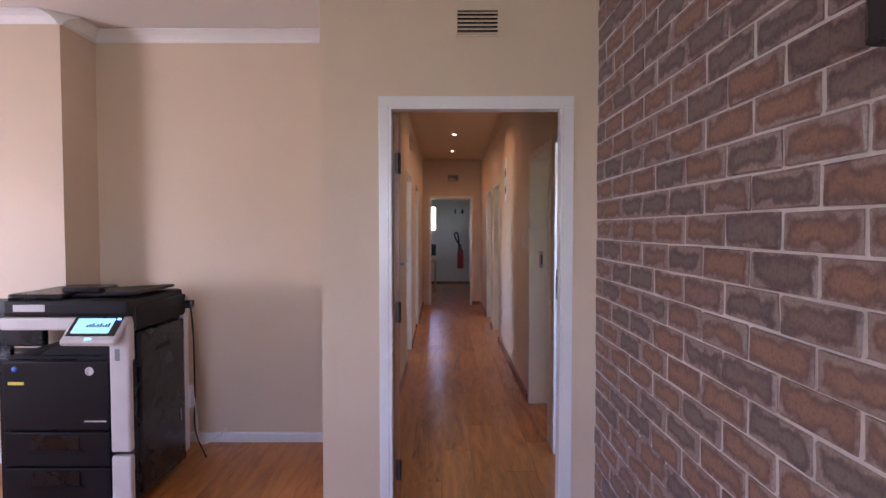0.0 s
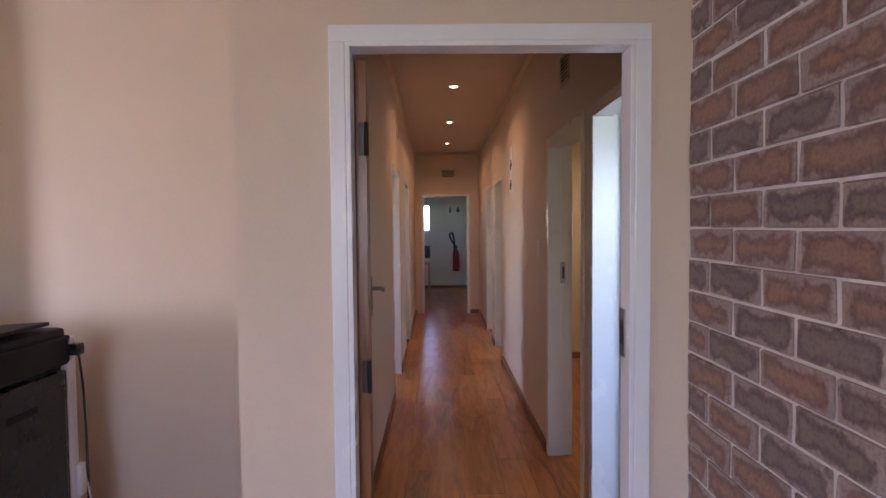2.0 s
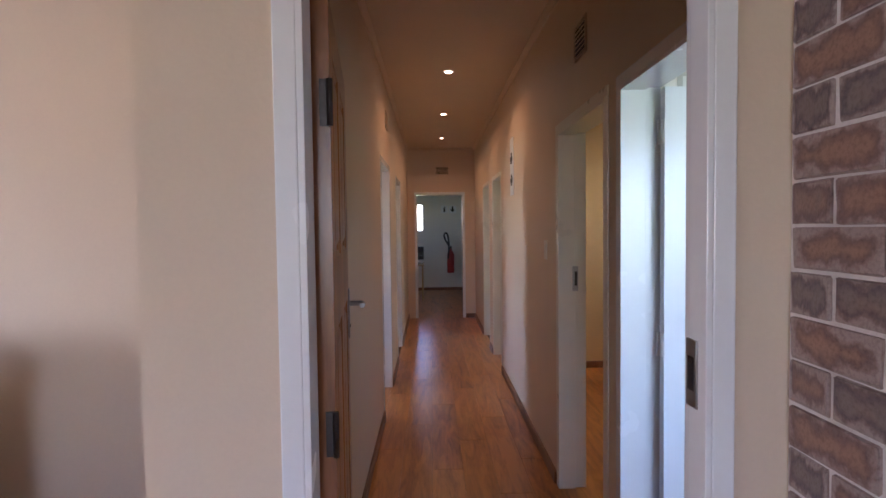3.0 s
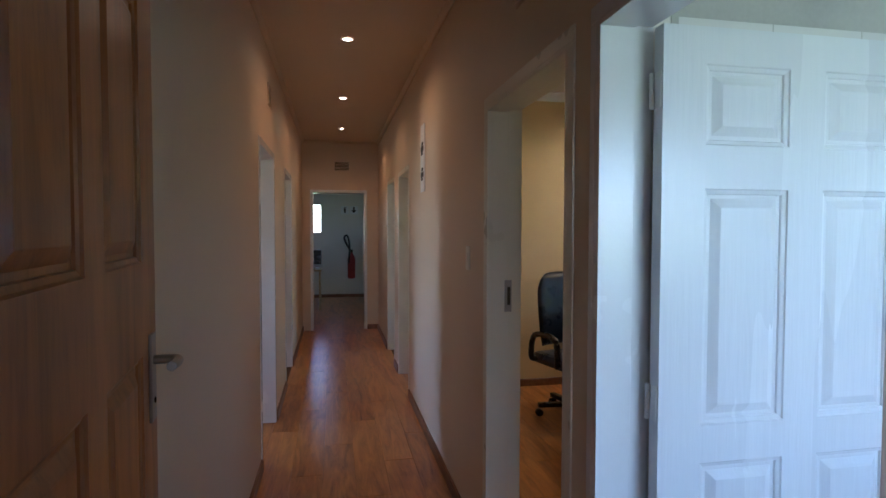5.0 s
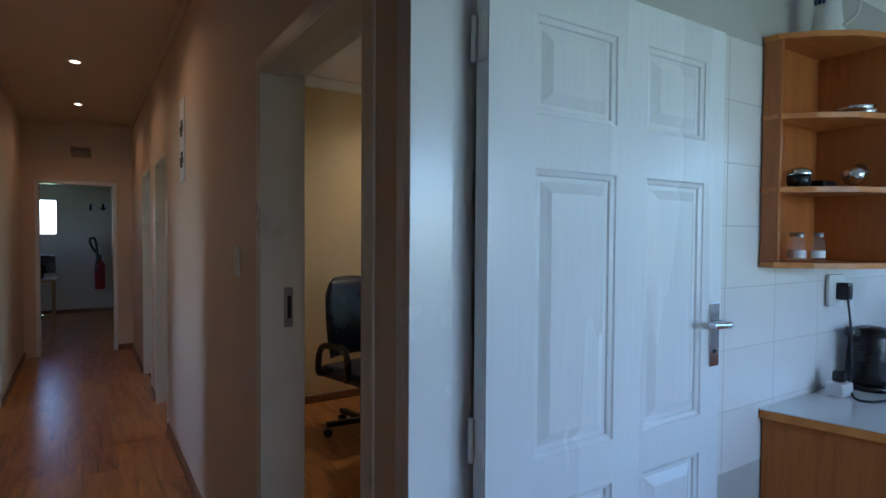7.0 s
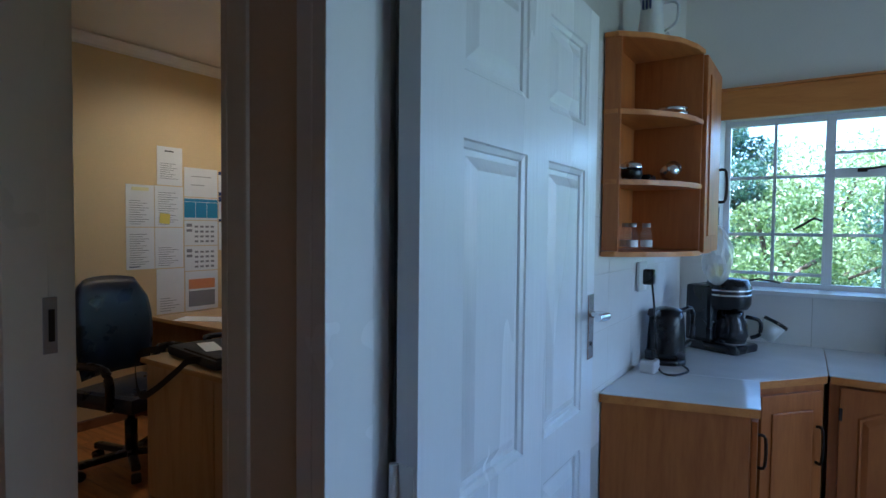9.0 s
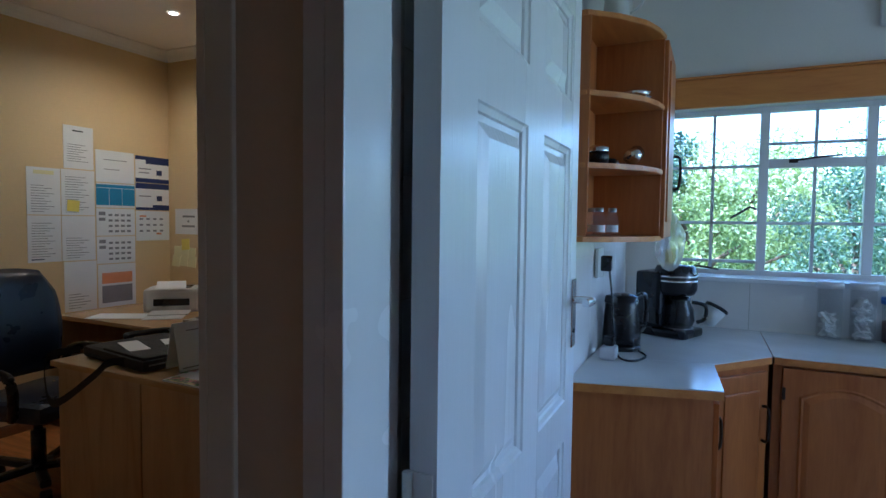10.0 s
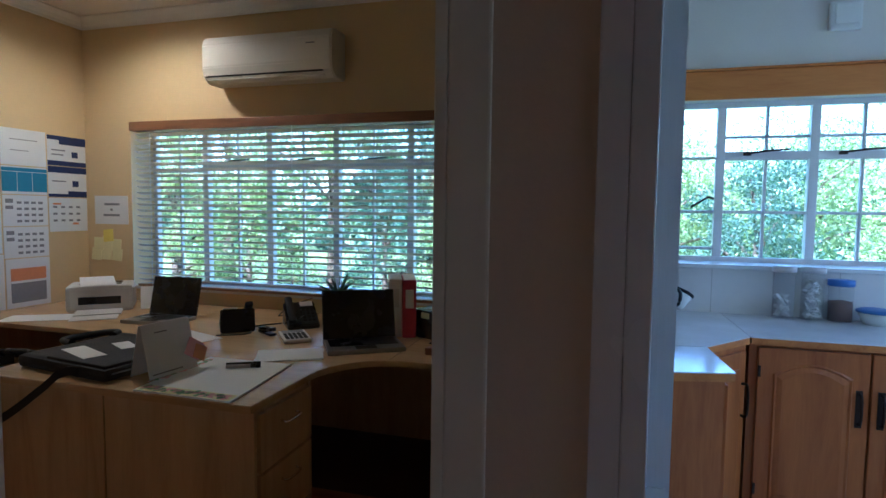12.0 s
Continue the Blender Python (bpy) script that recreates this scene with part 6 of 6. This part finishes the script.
# ---- garden ----
def foliage(rs, centres, count, size):
    """Many small leaves scattered in lumps round the given centres (x, y, z, radius)."""
    cs = np.array(centres)
    pick = rs.integers(0, len(cs), count)
    d = rs.normal(size=(count, 3))
    d /= np.linalg.norm(d, axis=1)[:, None]
    rad = cs[pick, 3] * rs.random(count) ** 0.4
    p = cs[pick, :3] + d * rad[:, None] * np.array((1, 1, 0.85))
    u = rs.normal(size=(count, 3))
    u /= np.linalg.norm(u, axis=1)[:, None]
    w = np.cross(u, rs.normal(size=(count, 3)))
    w /= np.linalg.norm(w, axis=1)[:, None]
    s = size * rs.uniform(0.6, 1.4, count)[:, None]
    verts = np.stack([p - u * s, p + w * s * 0.45, p + u * s, p - w * s * 0.45], 1).reshape(-1, 3)
    me = bpy.data.meshes.new("leaves")
    me.from_pydata(verts.tolist(), [], np.arange(count * 4).reshape(-1, 4).tolist())
    return me


def tree(x, y, h, spread, mat, seed, label, low=0.35, count=17000, size=0.034, name="tree"):
    rs = np.random.default_rng(seed)
    t = thing(name, label, name, at=(x, y, -0.3))
    base = Vector((x, y, -0.3))
    trunk = bmesh.new()
    top = Vector((x + rs.uniform(-0.3, 0.3), y + rs.uniform(-0.3, 0.3), h * 0.75))
    lathe([(0.11 * spread / 1.5, 0), (0.07 * spread / 1.5, h * 0.3), (0.03, h * 0.7), (0, h * 0.75)], (x, y, -0.3), 10, trunk)
    cs = []
    for k in range(16):
        a = k * 2.4 + rs.uniform(-0.4, 0.4)
        f = low + (1 - low) * (k + 0.5) / 16
        r = spread * (0.35 + 0.65 * math.sin(math.pi * min(1, 0.25 + 0.7 * (f - low) / (1 - low)))) * rs.uniform(0.5, 1.0)
        c = (x + r * math.cos(a), y + r * math.sin(a), h * f)
        cs.append((*c, spread * rs.uniform(0.25, 0.48)))
        if k % 2 == 0:
            tube([(x, y, h * f * 0.6), ((x + c[0]) / 2, (y + c[1]) / 2, h * f * 0.85), c], 0.025, 6, trunk)
    part("trunk", trunk, BARK, t)
    me = foliage(rs, [(c[0] - x, c[1] - y, c[2] + 0.3, c[3]) for c in cs], count, size)
    me.materials.append(mat)
    cr = new("crown", me)
    cr.parent = t
    return t


TREES = ((9.6, 4.6, 3.3, 0.9, LEAF_B), (9.5, 6.6, 4.4, 1.4, LEAF_B), (10.5, 3.0, 2.5, 1.5, LEAF_C), (11.5, 0.6, 2.7, 1.8, LEAF_A), (9.0, 8.2, 4.2, 1.6, LEAF_C), (10.0, 11.0, 4.8, 1.9, LEAF_A), (13.0, 7.0, 5.0, 2.2, LEAF_B), (12.0, 14.0, 5.0, 2.2, LEAF_B), (14.5, -2.5, 3.2, 2.2, LEAF_A), (8.6, 13.5, 4.2, 1.7, LEAF_C))
for k, (x, y, h, s, mt) in enumerate(TREES):
    tree(x, y, h, s, mt, 20 + k, ("leafy green garden tree in sunlight", "dark blue-green leafy garden tree", "pale green leafy garden tree")[(LEAF_A, LEAF_B, LEAF_C).index(mt)])
for k in range(11):
    tree(7.4 + 0.5 * (k % 3), -1.5 + 1.7 * k, 1.75 + 0.3 * ((k * 5) % 3), 0.85, (LEAF_A, LEAF_B, LEAF_C)[(k * 2) % 3], 60 + k, "dense leafy garden shrub in the sun", 0.12, 11000, 0.026, "shrub")
far = np.random.default_rng(9)
cen = [(22 + far.uniform(-3, 3), y, far.uniform(0.3, 2.0), far.uniform(1.2, 2.2)) for y in np.linspace(-14, 34, 70)]
fm_ = foliage(far, cen, 16000, 0.2)
fm_.materials.append(LEAF_B)
tagged(new("far_trees", fm_), "distant mass of dark green trees", "trees", kind="stuff")

# ---- the pieces of floor, brick wall and tiles ----
rng = random.Random(4)
plank_mesh = mesh_of(box(-0.0955, 0.0955, -0.634, 0.634, -0.006, 0.0, 0.0012), "plank", FLOOR)
row_w, row_l = 0.192, 1.27


def lay(x0, x1, y0, y1):
    i = math.floor((x0 + 4) / row_w)
    while -4 + i * row_w < x1:
        xc = -4 + (i + 0.5) * row_w
        shift = (i * 0.37 % 1.0) * row_l
        j = math.floor((y0 + 4 - shift) / row_l)
        while -4 + shift + j * row_l < y1:
            yc = -4 + shift + (j + 0.5) * row_l
            if (i, j) not in laid:
                laid.add((i, j))
                ob = new("plank", plank_mesh)
                ob.location, ob.parent = (xc, yc, 0), floor_main
            j += 1
        i += 1


laid = set()
lay(-0.155, X_R0, 2.3, 14.9)
lay(-3.98, 0.94, -1.2, 3.95)
lay(X_R1, 2.9, 4.0, 7.3)
lay(-2.0, -0.2, 5.2, 7.3)
rest = bmesh.new()
bx(rest, -4.0, 0.94, -2.5, 0.2, -0.006, -0.002)
solid("floor_reception_back", rest, FLOOR, "wood-look laminate floor of the reception", "floor", "structure")

COURSE, LENGTH = 0.0868, 0.236
brick_mesh = []
for k in range(6):
    b = box(-0.012, 0.0, -0.1115, 0.1115, -0.0402, 0.0402, 0.005)
    for v in b.verts:
        if v.co.x < -0.008:
            v.co.x += rng.uniform(-0.0025, 0.003)
        v.co.y += rng.uniform(-0.003, 0.003)
        v.co.z += rng.uniform(-0.0015, 0.0015)
    brick_mesh.append(mesh_of(b, "brick", BRICK))
for r in range(1, 33):
    z = r * COURSE - 0.012
    for c in range(8):
        y = 2.717 - (c + (0.0 if r % 2 else 0.5)) * LENGTH - LENGTH / 2
        if c == 0 and r % 2 == 0:
            half = new("brick", brick_mesh[rng.randrange(6)])
            half.location, half.scale, half.parent = (0.9515 + rng.uniform(-0.0015, 0.0015), 2.717 - LENGTH / 4, z), (1, 0.48, 1), wall_brick
        ob = new("brick", brick_mesh[rng.randrange(6)])
        ob.location, ob.parent = (0.9515 + rng.uniform(-0.0025, 0.0025), y, z + rng.uniform(-0.0015, 0.0015)), wall_brick
        ob.rotation_euler = (rng.uniform(-0.008, 0.008), 0, 0)
far_bricks = bmesh.new()
for r in range(1, 33):
    for c in range(8, 22):
        y = 2.717 - (c + (0.0 if r % 2 else 0.5)) * LENGTH - LENGTH / 2
        bx(far_bricks, 0.9395, 0.9515, y - 0.1115, y + 0.1115, r * COURSE - 0.012 - 0.0388, r * COURSE - 0.012 + 0.0388)
fb = part("brickwork", far_bricks, surface("rustic_brick_plain", (0.16, 0.09, 0.07), 0.8, 0.35, 6, 80, 0.5), wall_brick)
tagged(fb, kind="stuff")

# wall tiles in the kitchen
tile_mesh = mesh_of(box(-0.1485, 0.1485, -0.002, 0.002, -0.0965, 0.0965, 0.0015), "tile", TILE)
tiles = solid("wall_tiles", box(1.2, 3.69, 3.816, 3.819, 0.5, 2.4), GROUT, "white glazed wall tiles above the worktop", "tiles", "structure")
for i in range(8):
    for j in range(7):
        t = new("tile", tile_mesh)
        t.location, t.parent = (1.37 + 0.3 * i, 3.8175, 0.82 + 0.195 * j), tiles
tiles2 = solid("wall_tiles_window", box(3.695, 3.699, 0.9, 3.81, 0.9, 1.14), GROUT, "white glazed wall tiles under the kitchen window", "tiles", "structure")
tile2 = mesh_of(box(-0.002, 0.002, -0.1485, 0.1485, -0.1225, 0.1225, 0.0015), "tile", TILE)
for i in range(9):
    t = new("tile", tile2)
    t.location, t.parent = (3.6965, 3.66 - 0.3 * i, 1.0225), tiles2
